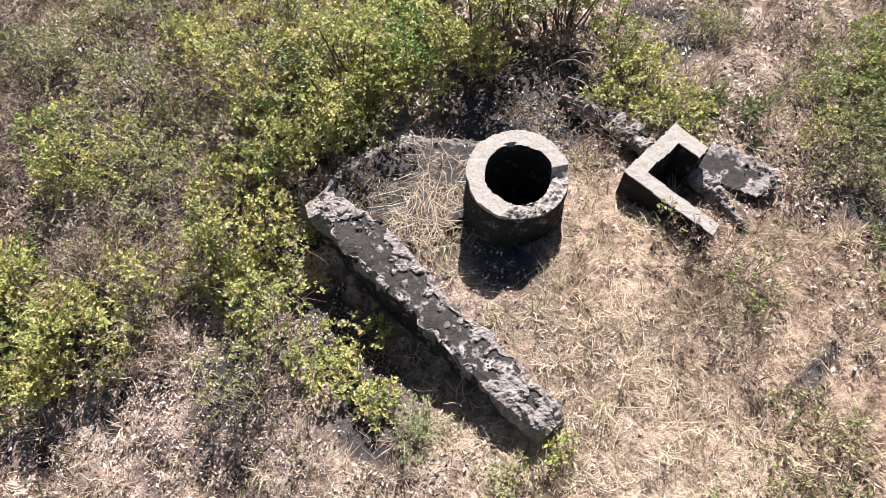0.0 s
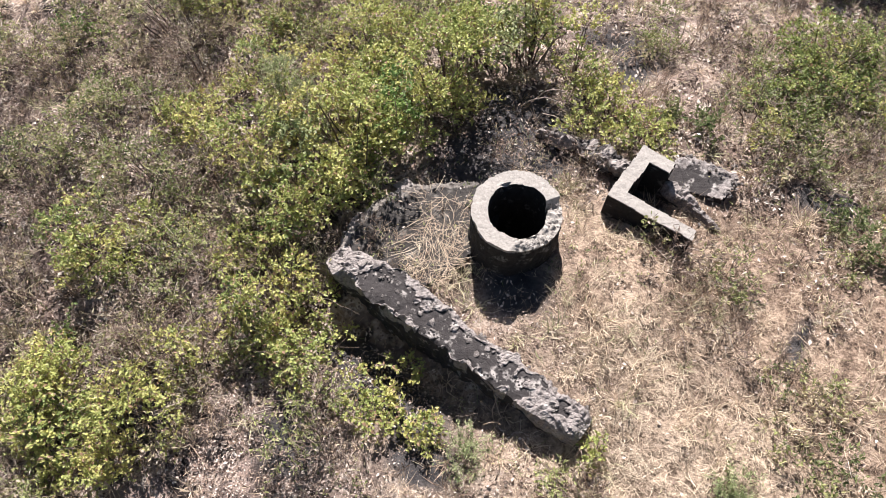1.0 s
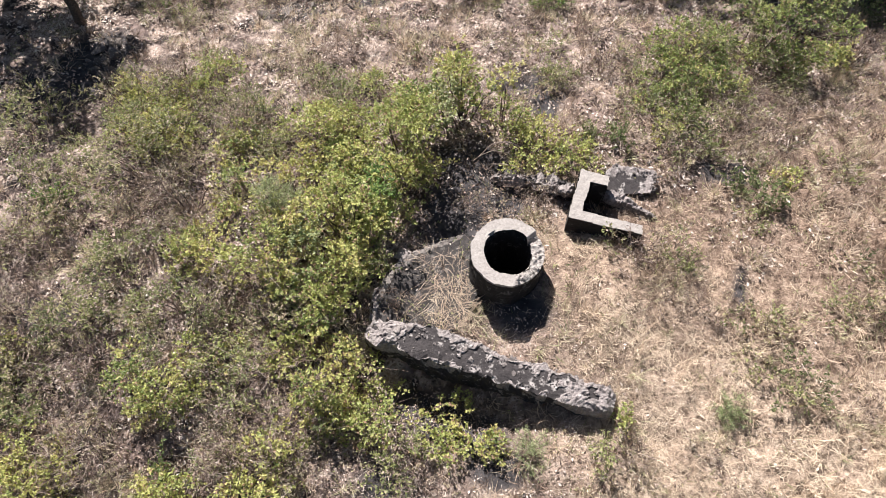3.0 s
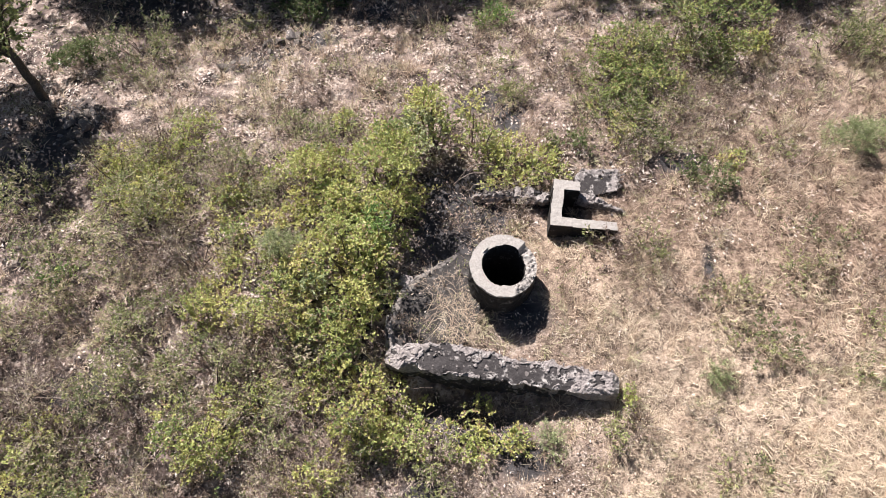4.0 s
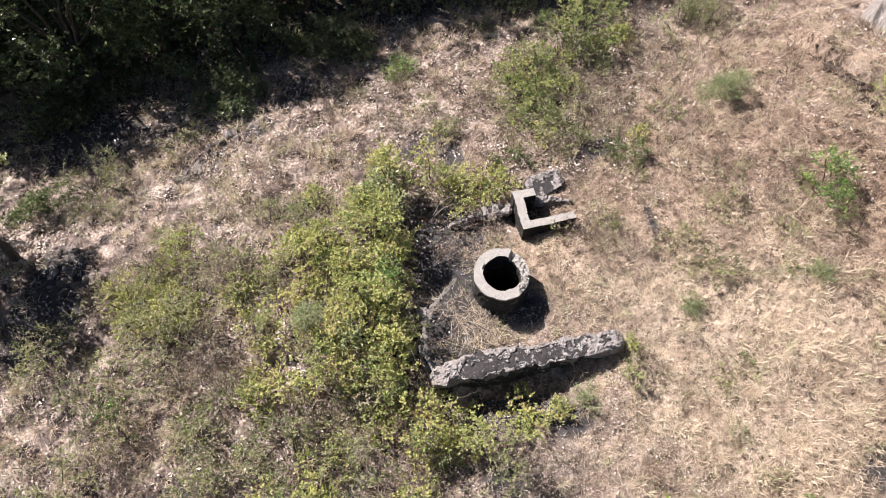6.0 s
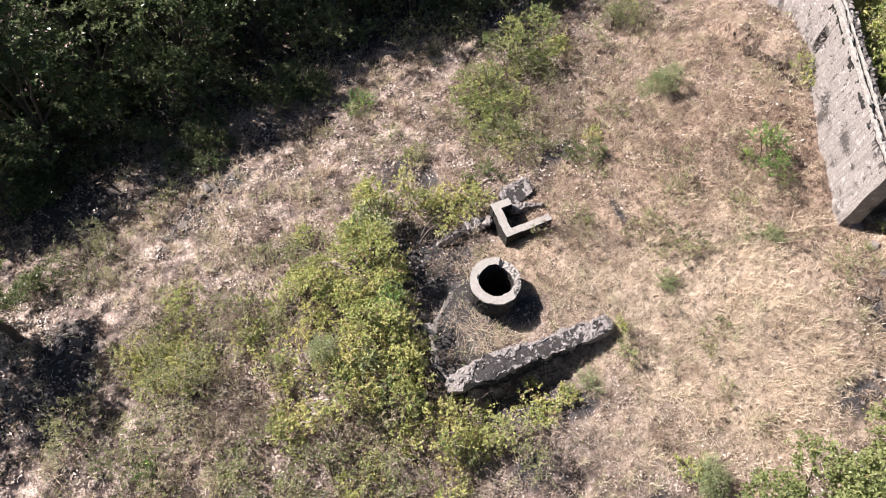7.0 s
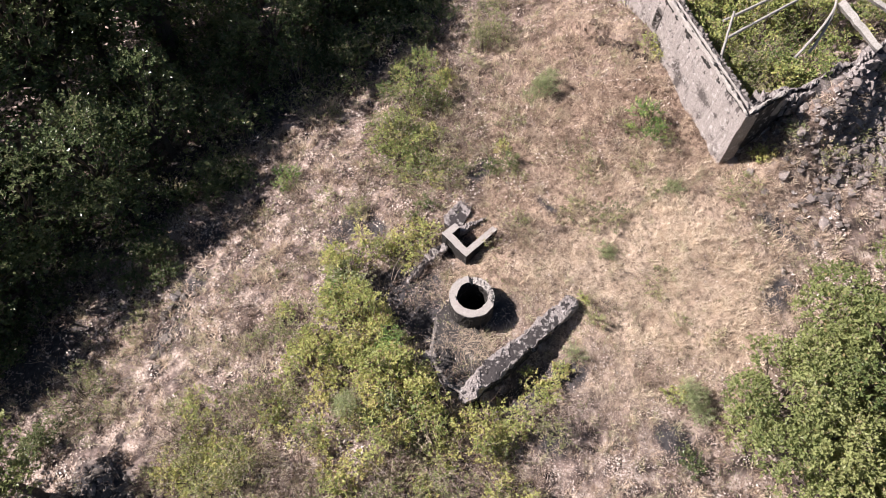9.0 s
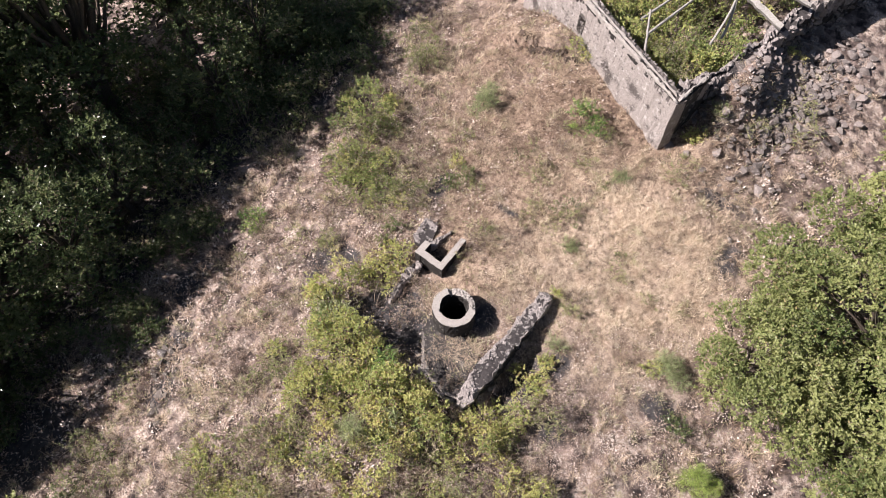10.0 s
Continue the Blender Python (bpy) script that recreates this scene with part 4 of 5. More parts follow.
    pick = rng.integers(0, len(base), m)
    d = unit(dirs[pick] + rng.normal(0, 0.6, (m, 3)))
    add_spikes(twigs, base[pick], base[pick] + d * rng.uniform(0.2, 0.75, m)[:, None], np.full(m, 0.0045), rng.random(m) ** 0.5)
    tagged(piece("stem_tangle", twigs.mesh("stem_tangle", TWIG), s), kind="stuff")
    tagged(piece("foliage", leaves.mesh("foliage", mat), s), kind="stuff")
    return s


SHRUBS = [
    # thicket west and north of the well
    ("yellow", 0.1, 2.95, 0.75, 0.75), ("yellow", 0.75, 3.05, 0.5, 0.6), ("yellow", -0.8, 3.7, 0.65, 1.25), ("bramble", -1.75, 3.7, 0.85, 1.5), ("bramble", -2.8, 2.5, 0.9, 1.6), ("pale", -2.0, 3.6, 0.55, 1.3), ("bramble", -2.6, 3.2, 0.6, 1.3), ("bramble", -2.5, 1.75, 0.6, 1.45), ("bright", -2.75, 0.75, 0.45, 1.3),
    ("bramble", -3.7, 1.2, 1.15, 1.15), ("yellow", -4.5, 2.3, 1.0, 0.8), ("bramble", -3.35, 0.1, 0.9, 1.45), ("bramble", -3.0, -0.8, 0.65, 1.15), ("bramble", -2.85, -0.2, 0.5, 1.3), ("pale", -4.1, -0.2, 0.5, 0.9),
    ("bramble", -3.5, -1.4, 0.9, 0.9), ("yellow", -4.8, -0.6, 1.05, 0.9), ("yellow", -5.6, 0.7, 0.8, 0.7), ("feathery", -4.85, 0.35, 0.45, 0.9),
    ("yellow", -2.75, -2.7, 0.8, 1.0), ("yellow", -1.6, -3.15, 0.65, 0.6), ("olive", -1.25, -3.8, 0.7, 0.6), ("bramble", -2.7, -3.35, 0.7, 0.65), ("yellow", -0.55, -3.35, 0.4, 0.4), ("yellow", -0.1, -3.15, 0.25, 0.3),
    ("dry", -0.5, -4.25, 0.55, 0.45), ("yellow", 0.5, -3.2, 0.3, 0.35), ("olive", 2.2, -2.95, 0.3, 0.3),
    # scrub further down the slope
    ("yellow", -3.5, -5.6, 0.95, 0.8), ("bramble", -4.75, -5.8, 0.9, 0.8), ("dry", -4.2, -4.2, 0.7, 0.6), ("olive", -3.9, -2.9, 0.75, 0.6), ("olive", -5.9, -2.7, 0.95, 0.75), ("yellow", -6.1, -3.6, 0.8, 0.6),
    ("olive", -6.1, -2.0, 0.9, 0.7), ("dry", -7.3, -3.2, 0.8, 0.6), ("olive", -8.1, -3.1, 0.9, 0.7), ("olive", -7.8, -1.6, 0.8, 0.6), ("dry", -9.9, -1.0, 0.9, 0.6), ("olive", -8.4, 1.0, 1.2, 0.9),
    ("dry", -7.0, 0.3, 0.85, 0.7), ("olive", -9.3, 2.3, 1.1, 0.8), ("olive", -7.9, 1.6, 0.8, 0.7), ("dry", -8.8, 3.7, 0.8, 0.6), ("dry", -6.6, 2.6, 0.6, 0.45), ("olive", -10.6, 0.4, 0.8, 0.6),
    ("dry", -5.2, 5.6, 0.6, 0.4), ("dry", -10.2, -3.6, 1.0, 0.7), ("olive", -9.2, -4.6, 1.0, 0.7), ("dry", -6.9, -4.9, 0.9, 0.6), ("olive", -5.9, -6.9, 1.0, 0.8), ("yellow", -7.6, -6.2, 0.9, 0.7),
    ("bright", -9.9, -0.2, 0.3, 0.45), ("olive", -11.5, -2.0, 1.0, 0.7), ("olive", -11.5, 1.8, 0.9, 0.7),
    # north side
    ("yellow", 5.2, 8.0, 1.4, 1.4), ("olive", 8.3, 7.3, 1.0, 1.0), ("olive", 9.3, 7.7, 0.9, 0.9), ("yellow", 3.0, 6.7, 1.1, 1.0), ("olive", 2.2, 6.0, 0.7, 0.5), ("olive", 2.3, 4.6, 0.8, 0.6), ("yellow", 2.7, 5.4, 0.7, 0.6), ("olive", 3.3, 4.3, 0.75, 0.5), ("olive", 4.2, 7.2, 1.2, 1.1), ("olive", 3.7, 5.3, 0.7, 0.5), ("dry", 2.9, 3.7, 0.5, 0.4), ("dry", 6.9, 7.9, 0.8, 0.6),
    ("dark", 1.45, 3.75, 0.4, 0.55), ("dark", 4.5, 2.85, 0.42, 0.4), ("feathery", 8.1, 3.95, 0.55, 0.65), ("bright", 8.95, 0.2, 0.7, 1.0), ("yellow", 11.5, 2.0, 0.35, 0.9), ("olive", 12.0, -4.9, 0.4, 0.35), ("olive", 14.6, -5.9, 0.5, 0.35), ("yellow", 15.9, -5.0, 0.35, 0.3), ("olive", 13.2, -5.2, 0.35, 0.3), ("olive", 0.1, 5.7, 0.45, 0.3), ("bright", -0.5, 8.85, 0.4, 0.5),
    ("olive", 9.9, 8.6, 1.0, 0.8), ("dry", 11.6, 8.0, 0.9, 0.6),
    ("dark", -2.4, 10.9, 1.1, 1.3), ("dark", -6.0, 9.7, 1.0, 0.9), ("olive", -7.5, 7.9, 0.6, 0.5), ("olive", -10.4, 7.3, 1.1, 0.9), ("dark", -12.1, 7.2, 0.8, 0.8),
    # east and south-east weeds
    ("dry", 2.55, 0.8, 0.45, 0.35), ("olive", 3.0, 1.15, 0.5, 0.4), ("olive", 4.5, 0.0, 0.5, 0.25), ("olive", 5.0, -1.0, 0.6, 0.25), ("feathery", 2.4, -6.65, 0.5, 0.5), ("yellow", 2.3, -6.0, 0.4, 0.3),
    ("dry", 2.75, -2.85, 0.4, 0.25), ("olive", 9.0, -3.6, 0.5, 0.4), ("olive", 11.0, -3.5, 0.6, 0.4), ("olive", 13.4, -6.6, 0.7, 0.4), ("yellow", 10.4, -3.3, 0.35, 0.3),
    ("feathery", 4.35, -1.75, 0.18, 0.15), ("feathery", 7.6, -1.9, 0.2, 0.2), ("olive", 6.3, 0.4, 0.4, 0.2), ("olive", 7.4, -0.6, 0.4, 0.2),
]
for n, (kind, x, y, r, h) in enumerate(SHRUBS):
    shrub(kind, x, y, r, h * (1.25 if x < -3.8 and kind in ("olive", "dry", "yellow") else 1.0), 1000 + n, tint_shift=0.1 if kind == "dark" and y < 4 else -0.12 if kind == "olive" and y > 3.5 else -0.24 if kind == "yellow" and y > 5 else 0.0)
# small weeds against the wall
for n, (kind, x, y, r, h) in enumerate((("dry", 0.3, 1.72, 0.3, 0.3), ("dry", -0.55, 1.75, 0.3, 0.3), ("olive", 1.9, 0.98, 0.3, 0.35), ("dry", 2.3, 1.0, 0.4, 0.35), ("dry", -1.2, 1.5, 0.35, 0.35), ("dry", 0.0, 2.0, 0.3, 0.4))):
    shrub(kind, x, y, r, h, 1950 + n, 0.8)
shrub("yellow", -0.36, -2.62, 0.2, 0.75, 1901, 0.8, label="yellow-green weed climbing the ruined wall")
shrub("yellow", 2.52, -2.3, 0.14, 0.4, 1902, 1.0, label="yellow-green weed at the wall's end")
shrub("feathery", 1.0, -3.1, 0.25, 0.3, 1903, 0.7)
shrub("pine", -0.1, -8.95, 0.42, 0.85, 1904, 1.2, "young_pine")
shrub("dark", 0.99, -7.7, 0.3, 0.35, 1905, 0.8)
# thin scrub between the larger bushes
ru = np.random.default_rng(77)
for n in range(150):
    x, y = ru.uniform(-12, -2.2), ru.uniform(-8, 4.5)
    if (x > -2.6 and -2.2 < y < 1.0) or flat(x, y, 0.35, 41.0) < 0.42:
        continue
    shrub(["olive", "dry", "yellow", "dry", "olive"][n % 5], x, y, ru.uniform(0.3, 0.8), ru.uniform(0.3, 0.75), 2500 + n, 0.8)
for n in range(46):
    x, y = ru.uniform(-7, 9.5), ru.uniform(3.6, 9.5)
    if y > 9.6 - 0.25 * abs(x - 3) or (x < 3 and y < 4.2 and x > 0.5):
        continue
    shrub(["dry", "olive", "dry"][n % 3], x, y, ru.uniform(0.25, 0.55), ru.uniform(0.15, 0.35), 2700 + n, 0.55)
for n in range(26):
    x, y = ru.uniform(2.6, 9.2), ru.uniform(-7.0, 3.5)
    shrub(["olive", "dry"][n % 2], x, y, ru.uniform(0.2, 0.45), ru.uniform(0.1, 0.25), 2800 + n, 0.4)
for n in range(34):
    x, y = ru.uniform(2.3, 5.4), ru.uniform(3.2, 7.6)
    shrub(["olive", "dry", "olive", "dry", "yellow"][n % 5], x, y, ru.uniform(0.22, 0.5), ru.uniform(0.15, 0.45), 2900 + n, 0.55)
# understory in the shade of the wood
for n in range(44):
    x, y = ru.uniform(2.5, 11.5), ru.uniform(10.6, 16.5)
    if y < 10.9 + 0.5 * math.sin(x * 1.7):
        continue
    shrub(["dark", "dark", "olive"][n % 3], x, y, ru.uniform(0.6, 1.2), ru.uniform(0.5, 1.3), 3000 + n, 0.5, label="shaded scrub bush under tall trees" if n % 3 == 2 else "shaded dark evergreen shrub under tall trees", leaf_scale=1.6)
for n in range(64):
    x, y = ru.uniform(-16, 10), ru.uniform(10.8, 22)
    if y < 12.4 + 0.12 * max(0, x):
        continue
    shrub(["dark", "olive", "dark"][n % 3], x, y, ru.uniform(0.9, 1.7), ru.uniform(0.8, 2.2), 2000 + n, 0.4, label="shaded scrub bush under tall trees" if n % 3 == 1 else "shaded dark evergreen shrub under tall trees", leaf_scale=1.7)
for n in range(74):
    x, y = ru.uniform(-14, 11), ru.uniform(9.9, 14.5)
    if y < 10.3 + 0.9 * math.sin(x * 1.3) * 0.5 or (abs(x - 0.7) < 1.2 and y < 11.2):
        continue
    shrub(["dark", "olive", "dark", "dry"][n % 4], x, y, ru.uniform(0.4, 0.95), ru.uniform(0.35, 0.9), 2100 + n, 0.5, label="low shaded scrub at the edge of the wood", leaf_scale=1.3)
# growth inside the ruin
for n in range(58):
    u, v = ru.uniform(0.5, 8.5), ru.uniform(1.0, 8.0)
    q = HC + HD * u + np.array([HD[1], -HD[0]]) * v
    if q[1] < HC[1] - 0.243 * (q[0] - HC[0]) + 0.95:
        continue
    shrub("olive" if n % 4 == 0 else "bramble", float(q[0]), float(q[1]), ru.uniform(0.8, 1.2), ru.uniform(1.0, 1.8), 2200 + n, 0.75, label="green bramble filling the roofless ruin", tint_shift=ru.uniform(-0.3, 0.05), leaf_scale=1.25)

# ---- trees ----


def tree(x, y, height, crown_r, crown_low, kind, seed, density, label, category, lumps_n=26, lean=(0, 0), leaf_scale=1.0, lump=(0.16, 0.3)):
    mat, leaf, n_leaf, span, close, narrow, tint, spread, bare = KINDS[kind]
    leaf, span = leaf * leaf_scale, span * leaf_scale
    rng = np.random.default_rng(seed)
    z0 = float(ground(x, y))
    t = thing("tree", x, y, z0 - 0.1, label, category, kind + " trees")
    wood, twigs, leaves = Heap(), Heap(), Heap()
    fork = np.array([lean[0] * 0.5, lean[1] * 0.5, crown_low + 0.25 * (height - crown_low)])
    add_tube(wood, bent((0, 0, -0.1), fork, (0.1, 0.05, 0), 8, 0.04, rng), np.linspace(0.03 * height, 0.018 * height, 8), 9, 0.3)
    lumps = []
    for k in range(lumps_n):
        d = unit(rng.normal(0, 1, 3))
        q = rng.uniform(0.68, 1)
        c = np.array([lean[0] + d[0] * crown_r * q * 0.88, lean[1] + d[1] * crown_r * q * 0.88, (crown_low + height) / 2 + d[2] * (height - crown_low) / 2 * q * 0.88])
        lumps.append((c, crown_r * rng.uniform(*lump)))
        add_tube(wood, bent(fork * [1, 1, rng.uniform(0.6, 1)], c, (0, 0, 0.25), 6, 0.06, rng), np.linspace(0.010 * height, 0.003 * height, 6), 5, 0.4)
    base, dirs, which = crown_points(rng, lumps, close * density * 95 / leaf_scale**2)
    dirs = unit(dirs + [0, 0, 0.2] + rng.normal(0, 0.3, dirs.shape))
    tt = tint + rng.normal(0, spread * 0.6, len(lumps))[which] + rng.normal(0, spread * 0.4, len(base))
    add_sprigs(leaves, twigs, base, dirs, rng, n_leaf, span, leaf, tt, 0.55, narrow, bare, 0.03)
    piece("trunk", wood.mesh("trunk", BARK, True), t)
    tagged(piece("twig_tangle", twigs.mesh("twig_tangle", TWIG), t), kind="stuff")
    tagged(piece("crown", leaves.mesh("crown", mat), t), kind="stuff")
    return t


tree(6.8, -11.6, 5.6, 4.7, 0.2, "oak", 301, 0.72, "broad sunlit oak with dense green crown", "oak tree", 52, (0, 0), 1.02, (0.12, 0.24))
tree(4.6, -12.4, 4.4, 2.6, 0.2, "oak", 305, 0.72, "broad sunlit oak with dense green crown", "oak tree", 24, (0, 0), 1.0, (0.18, 0.34))
tree(6.2, -15.4, 4.6, 3.0, 0.3, "oak", 306, 0.5, "broad sunlit oak with dense green crown", "oak tree", 30, (0, 0), 1.3, (0.18, 0.3))
tree(2.9, -11.6, 3.6, 2.2, 0.2, "oak", 307, 0.72, "broad sunlit oak with dense green crown", "oak tree", 20, (0, 0), 0.98, (0.2, 0.38))
tree(3.6, -8.4, 3.4, 1.9, 0.3, "oak", 304, 0.82, "low sunlit oak beside a larger one", "oak tree", 18, (0, 0), 0.98, (0.2, 0.38))
tree(12.3, -12.0, 5.2, 3.6, 0.4, "oak", 302, 0.72, "broad sunlit oak with dense green crown", "oak tree", 36, (0, 0), 1.5, (0.16, 0.3))
tree(-12.7, 5.4, 4.7, 1.7, 1.7, "oak", 303, 0.6, "leaning evergreen oak at the edge of the wood", "oak tree", 22, (-0.5, 0.5), 1.1)
tree(-16.6, 7.4, 7.6, 2.7, 2.6, "oak", 308, 0.6, "evergreen oak at the edge of the wood", "oak tree", 26, (0.3, -0.2), 1.6)
# tall wood that shades the north-west
WOOD = [(-18.0, 19.0, 15.0, 3.5), (-13.0, 18.6, 14.6, 3.1), (-8.6, 19.0, 15.0, 3.1), (-4.2, 19.4, 15.4, 3.3), (0.8, 18.9, 15.0, 3.8), (5.8, 19.6, 14.6, 3.8), (-15.6, 17.0, 13.0, 2.8), (-15.2, 15.0, 7.5, 2.6), (-1.7, 20.8, 14.0, 3.3), (-22, 24, 13, 4.0), (-15, 23.5, 13, 4.0), (-9.5, 24, 13.5, 4.0), (-3.5, 25, 14, 4.0),
        (2.5, 26.5, 14, 4.2), (8.5, 27, 13, 4.0), (-23, 12.5, 9, 3.2), (-20, 31, 14, 4.6), (-12.5, 31, 14, 4.6), (-5.5, 31, 14, 4.6), (-26, 18.5, 13, 4.2), (-28, 26, 14, 4.6)]
for n, (x, y, h, r) in enumerate(WOOD):
    tree(x, y, h, r, 0.4, "dark", 320 + n, 0.44 if n < 9 else 0.46, "tall dark evergreen oak in the wood", "oak tree", 52 if n < 9 else 40, (0, 0), 2.3 if n < 6 else 2.8 if n < 9 else 6.0, (0.2, 0.34))

EDGE = [(-13.6, 13.4, 6.4, 2.2), (-10.6, 12.6, 6.6, 2.2), (-8.0, 13.6, 7.2, 2.2), (-5.4, 13.2, 6.4, 2.1), (-2.6, 14.0, 6.0, 1.9), (-11.8, 15.9, 7.0, 2.2), (3.4, 14.4, 5.4, 1.8), (6.4, 14.6, 5.6, 2.0), (8.8, 15.2, 6.0, 1.9)]
for n, (x, y, h, r) in enumerate(EDGE):
    tree(x, y, h, r, 0.6, "dark", 360 + n, 0.5, "low dark evergreen oak at the edge of the wood", "oak tree", 22, (0, 0), 1.8, (0.22, 0.38))

# ---- ground cover ----


def spots(rng, n, lo_x, hi_x, lo_y, hi_y, keep):
    x, y = rng.uniform(lo_x, hi_x, n), rng.uniform(lo_y, hi_y, n)
    k = rng.random(n) < keep(x, y)
    k &= np.hypot(x - WELL[0], y - WELL[1]) > 0.7
    k &= rng.random(n) > 0.75 * bump(x, y, -2.9, 0.6, 1.5, 3.0)
    k &= ~((np.abs(y - wall_mid(x)) < 0.36) & (x > -2.1) & (x < 2.3))
    k &= ~((x > 0.85) & (x < 1.2) & (y > 1.15) & (y < 2.4)) & ~((x > 0.85) & (x < 2.4) & (y > 1.15) & (y < 1.45)) & ~((x > 1.5) & (x < 2.3) & (y > 2.25) & (y < 2.85))
    inside = (x - HC[0]) * HD[1] - (y - HC[1]) * HD[0]
    k &= ~((inside > -0.05) & (inside < 0.6) & (y > HC[1]))
    return x[k], y[k]


def slab_lift(x, y):
    """Extra height where the apron lies."""
    return np.where(inside_of(APRON, x, y), np.maximum(apron_top(x, y) + 0.02 - ground_rough(x, y), 0), 0)


def grass_layer():
    rng = np.random.default_rng(401)
    heap = Heap()

    def zone(x, y):
        m = np.clip(0.10 + 0.3 * flat(x, y, 0.5, 6.6) + 0.35 * bump(x, y, 0, 6.5, 6, 2.2) * flat(x, y, 0.8, 19.0) + 0.8 * straw_at(x, y) + 0.8 * tan_at(x, y), 0, 1)
        return m * (1 - 0.85 * ash_and_shade_at(x, y)) * np.where(inside_of(APRON, x, y), 0.25, 1.0) * (0.4 + 0.6 * bump(x, y, 0, 0, 9.5)) * np.clip(3.2 * (flat(x, y, 3.0, 71.0) - 0.26), 0.2, 1)

    def shade(x, y, n, spread):
        return 0.38 + 0.42 * straw_at(x, y) + rng.normal(0, spread, n) + 0.5 * (flat(x, y, 0.8, 1.7) - 0.5) + 1.3 * (flat(x, y, 3.4, 81.0) - 0.5)

    grow = lambda a, b: 1 + 0.65 * sstep(2.5, 8.0, np.hypot(a - 0.8, b + 0.8))  # noqa: E731
    # lying straw
    x, y = spots(rng, 310000, -13, 17, -11, 13, zone)
    n = len(x)
    tint = np.clip(shade(x, y, n, 0.15), 0.02, 0.88)
    thick = rng.random(n) < 0.11
    tint = np.where(thick, np.clip(tint + rng.normal(0.02, 0.3, n), 0.02, 0.88), tint)
    tint[rng.random(n) < 0.09 * (flat(x, y, 0.6, 12.5) > 0.5)] = 1.0
    p = np.stack([x, y, ground_rough(x, y) + slab_lift(x, y) + rng.uniform(0, 0.07, n)], 1)
    add_blades(heap, p, rng.uniform(0, 6.283, n), rng.normal(0.06, 0.22, n), rng.uniform(0.08, 0.36, n) * grow(x, y) ** 0.4, rng.uniform(0.003, 0.0058, n) * np.where(thick, 2.0, 1.0) * grow(x, y), rng.normal(0, 0.6, n), tint)
    # short broken straw in the yard
    x, y = spots(rng, 30000, -1.2, 5.5, -5.5, 2.2, zone)
    n = len(x)
    p = np.stack([x, y, ground_rough(x, y) + slab_lift(x, y) + rng.uniform(0, 0.05, n)], 1)
    add_blades(heap, p, rng.uniform(0, 6.283, n), rng.normal(0.1, 0.3, n), rng.uniform(0.04, 0.13, n), rng.uniform(0.003, 0.006, n), rng.normal(0, 0.6, n), np.clip(shade(x, y, n, 0.15), 0.02, 0.88))
    # standing tufts
    x, y = spots(rng, 36000, -13, 17, -11, 13, lambda a, b: np.clip(zone(a, b) + 0.2, 0, 1) * (flat(a, b, 1.7, 33.0) > 0.5))
    k = 13
    n = len(x) * k
    big = np.repeat(rng.uniform(0.5, 1.3, len(x)), k)
    tint = np.clip(np.repeat(shade(x, y, len(x), 0.16), k) + rng.normal(0, 0.12, n), 0.02, 0.88)
    green = rng.random(len(x)) < 0.06 + 0.5 * np.clip(flat(x, y, 0.45, 61.0) - 0.45, 0, 1) * (1 - straw_at(x, y)) * 2
    tint = np.where(np.repeat(green, k), rng.uniform(0.91, 1.0, n), tint)
    x, y = np.repeat(x, k) + rng.normal(0, 0.025, n), np.repeat(y, k) + rng.normal(0, 0.025, n)
    p = np.stack([x, y, ground_rough(x, y) + slab_lift(x, y)], 1)
    add_blades(heap, p, rng.uniform(0, 6.283, n), rng.uniform(0.25, 1.3, n), rng.uniform(0.12, 0.34, n) * big * grow(x, y) ** 0.4, rng.uniform(0.0045, 0.009, n) * grow(x, y), rng.normal(0, 0.5, n), tint)
    # thick tussocks on the litter slope
    x, y = spots(rng, 8500, -13, 10, -10, 13, lambda a, b: (0.12 + 0.88 * (flat(a, b, 0.7, 95.0) + 0.3 * bump(a, b, -3.5, 6.2, 3.5, 1.8) > 0.54)) * (1 - 0.8 * straw_at(a, b)) * (1 - 0.6 * tan_at(a, b)) * (1 - 0.6 * ash_and_shade_at(a, b)) * np.where(inside_of(APRON, a, b), 0, 0.36))
    m, k = len(x), 28
    n = m * k
    kind = np.repeat(np.clip(0.62 + 0.9 * (flat(x, y, 0.6, 35.0) - 0.5) + rng.normal(0, 0.1, m), 0.2, 0.88), k)
    kind = np.where(np.repeat(rng.random(m) < 0.42, k), rng.uniform(0.9, 0.98, n), np.clip(kind + rng.normal(0, 0.1, n), 0.05, 0.88))
    big = np.repeat(rng.uniform(0.6, 1.4, m) * (1 + 0.35 * bump(x, y, -3.5, 6.2, 3.5, 1.8)), k)
    x, y = np.repeat(x, k) + rng.normal(0, 0.05, n) * big, np.repeat(y, k) + rng.normal(0, 0.05, n) * big
    p = np.stack([x, y, ground_rough(x, y)], 1)
    add_blades(heap, p, rng.uniform(0, 6.283, n), rng.uniform(0.3, 1.35, n), rng.uniform(0.14, 0.38, n) * big, rng.uniform(0.007, 0.014, n), rng.normal(0, 0.5, n), kind)
    # matted tussocks in the open field
    x, y = spots(rng, 9000, 1.5, 16, -9, 9, lambda a, b: np.clip(tan_at(a, b) + 0.5 * straw_at(a, b), 0, 1) * (flat(a, b, 1.3, 47.0) > 0.47) * 0.6 * sstep(4.0, 6.5, np.hypot(a - 1, b + 1)))
    m, k = len(x), 20
    n = m * k
    lean = np.repeat(rng.uniform(0, 6.283, m), k) + rng.normal(0, 0.9, n)
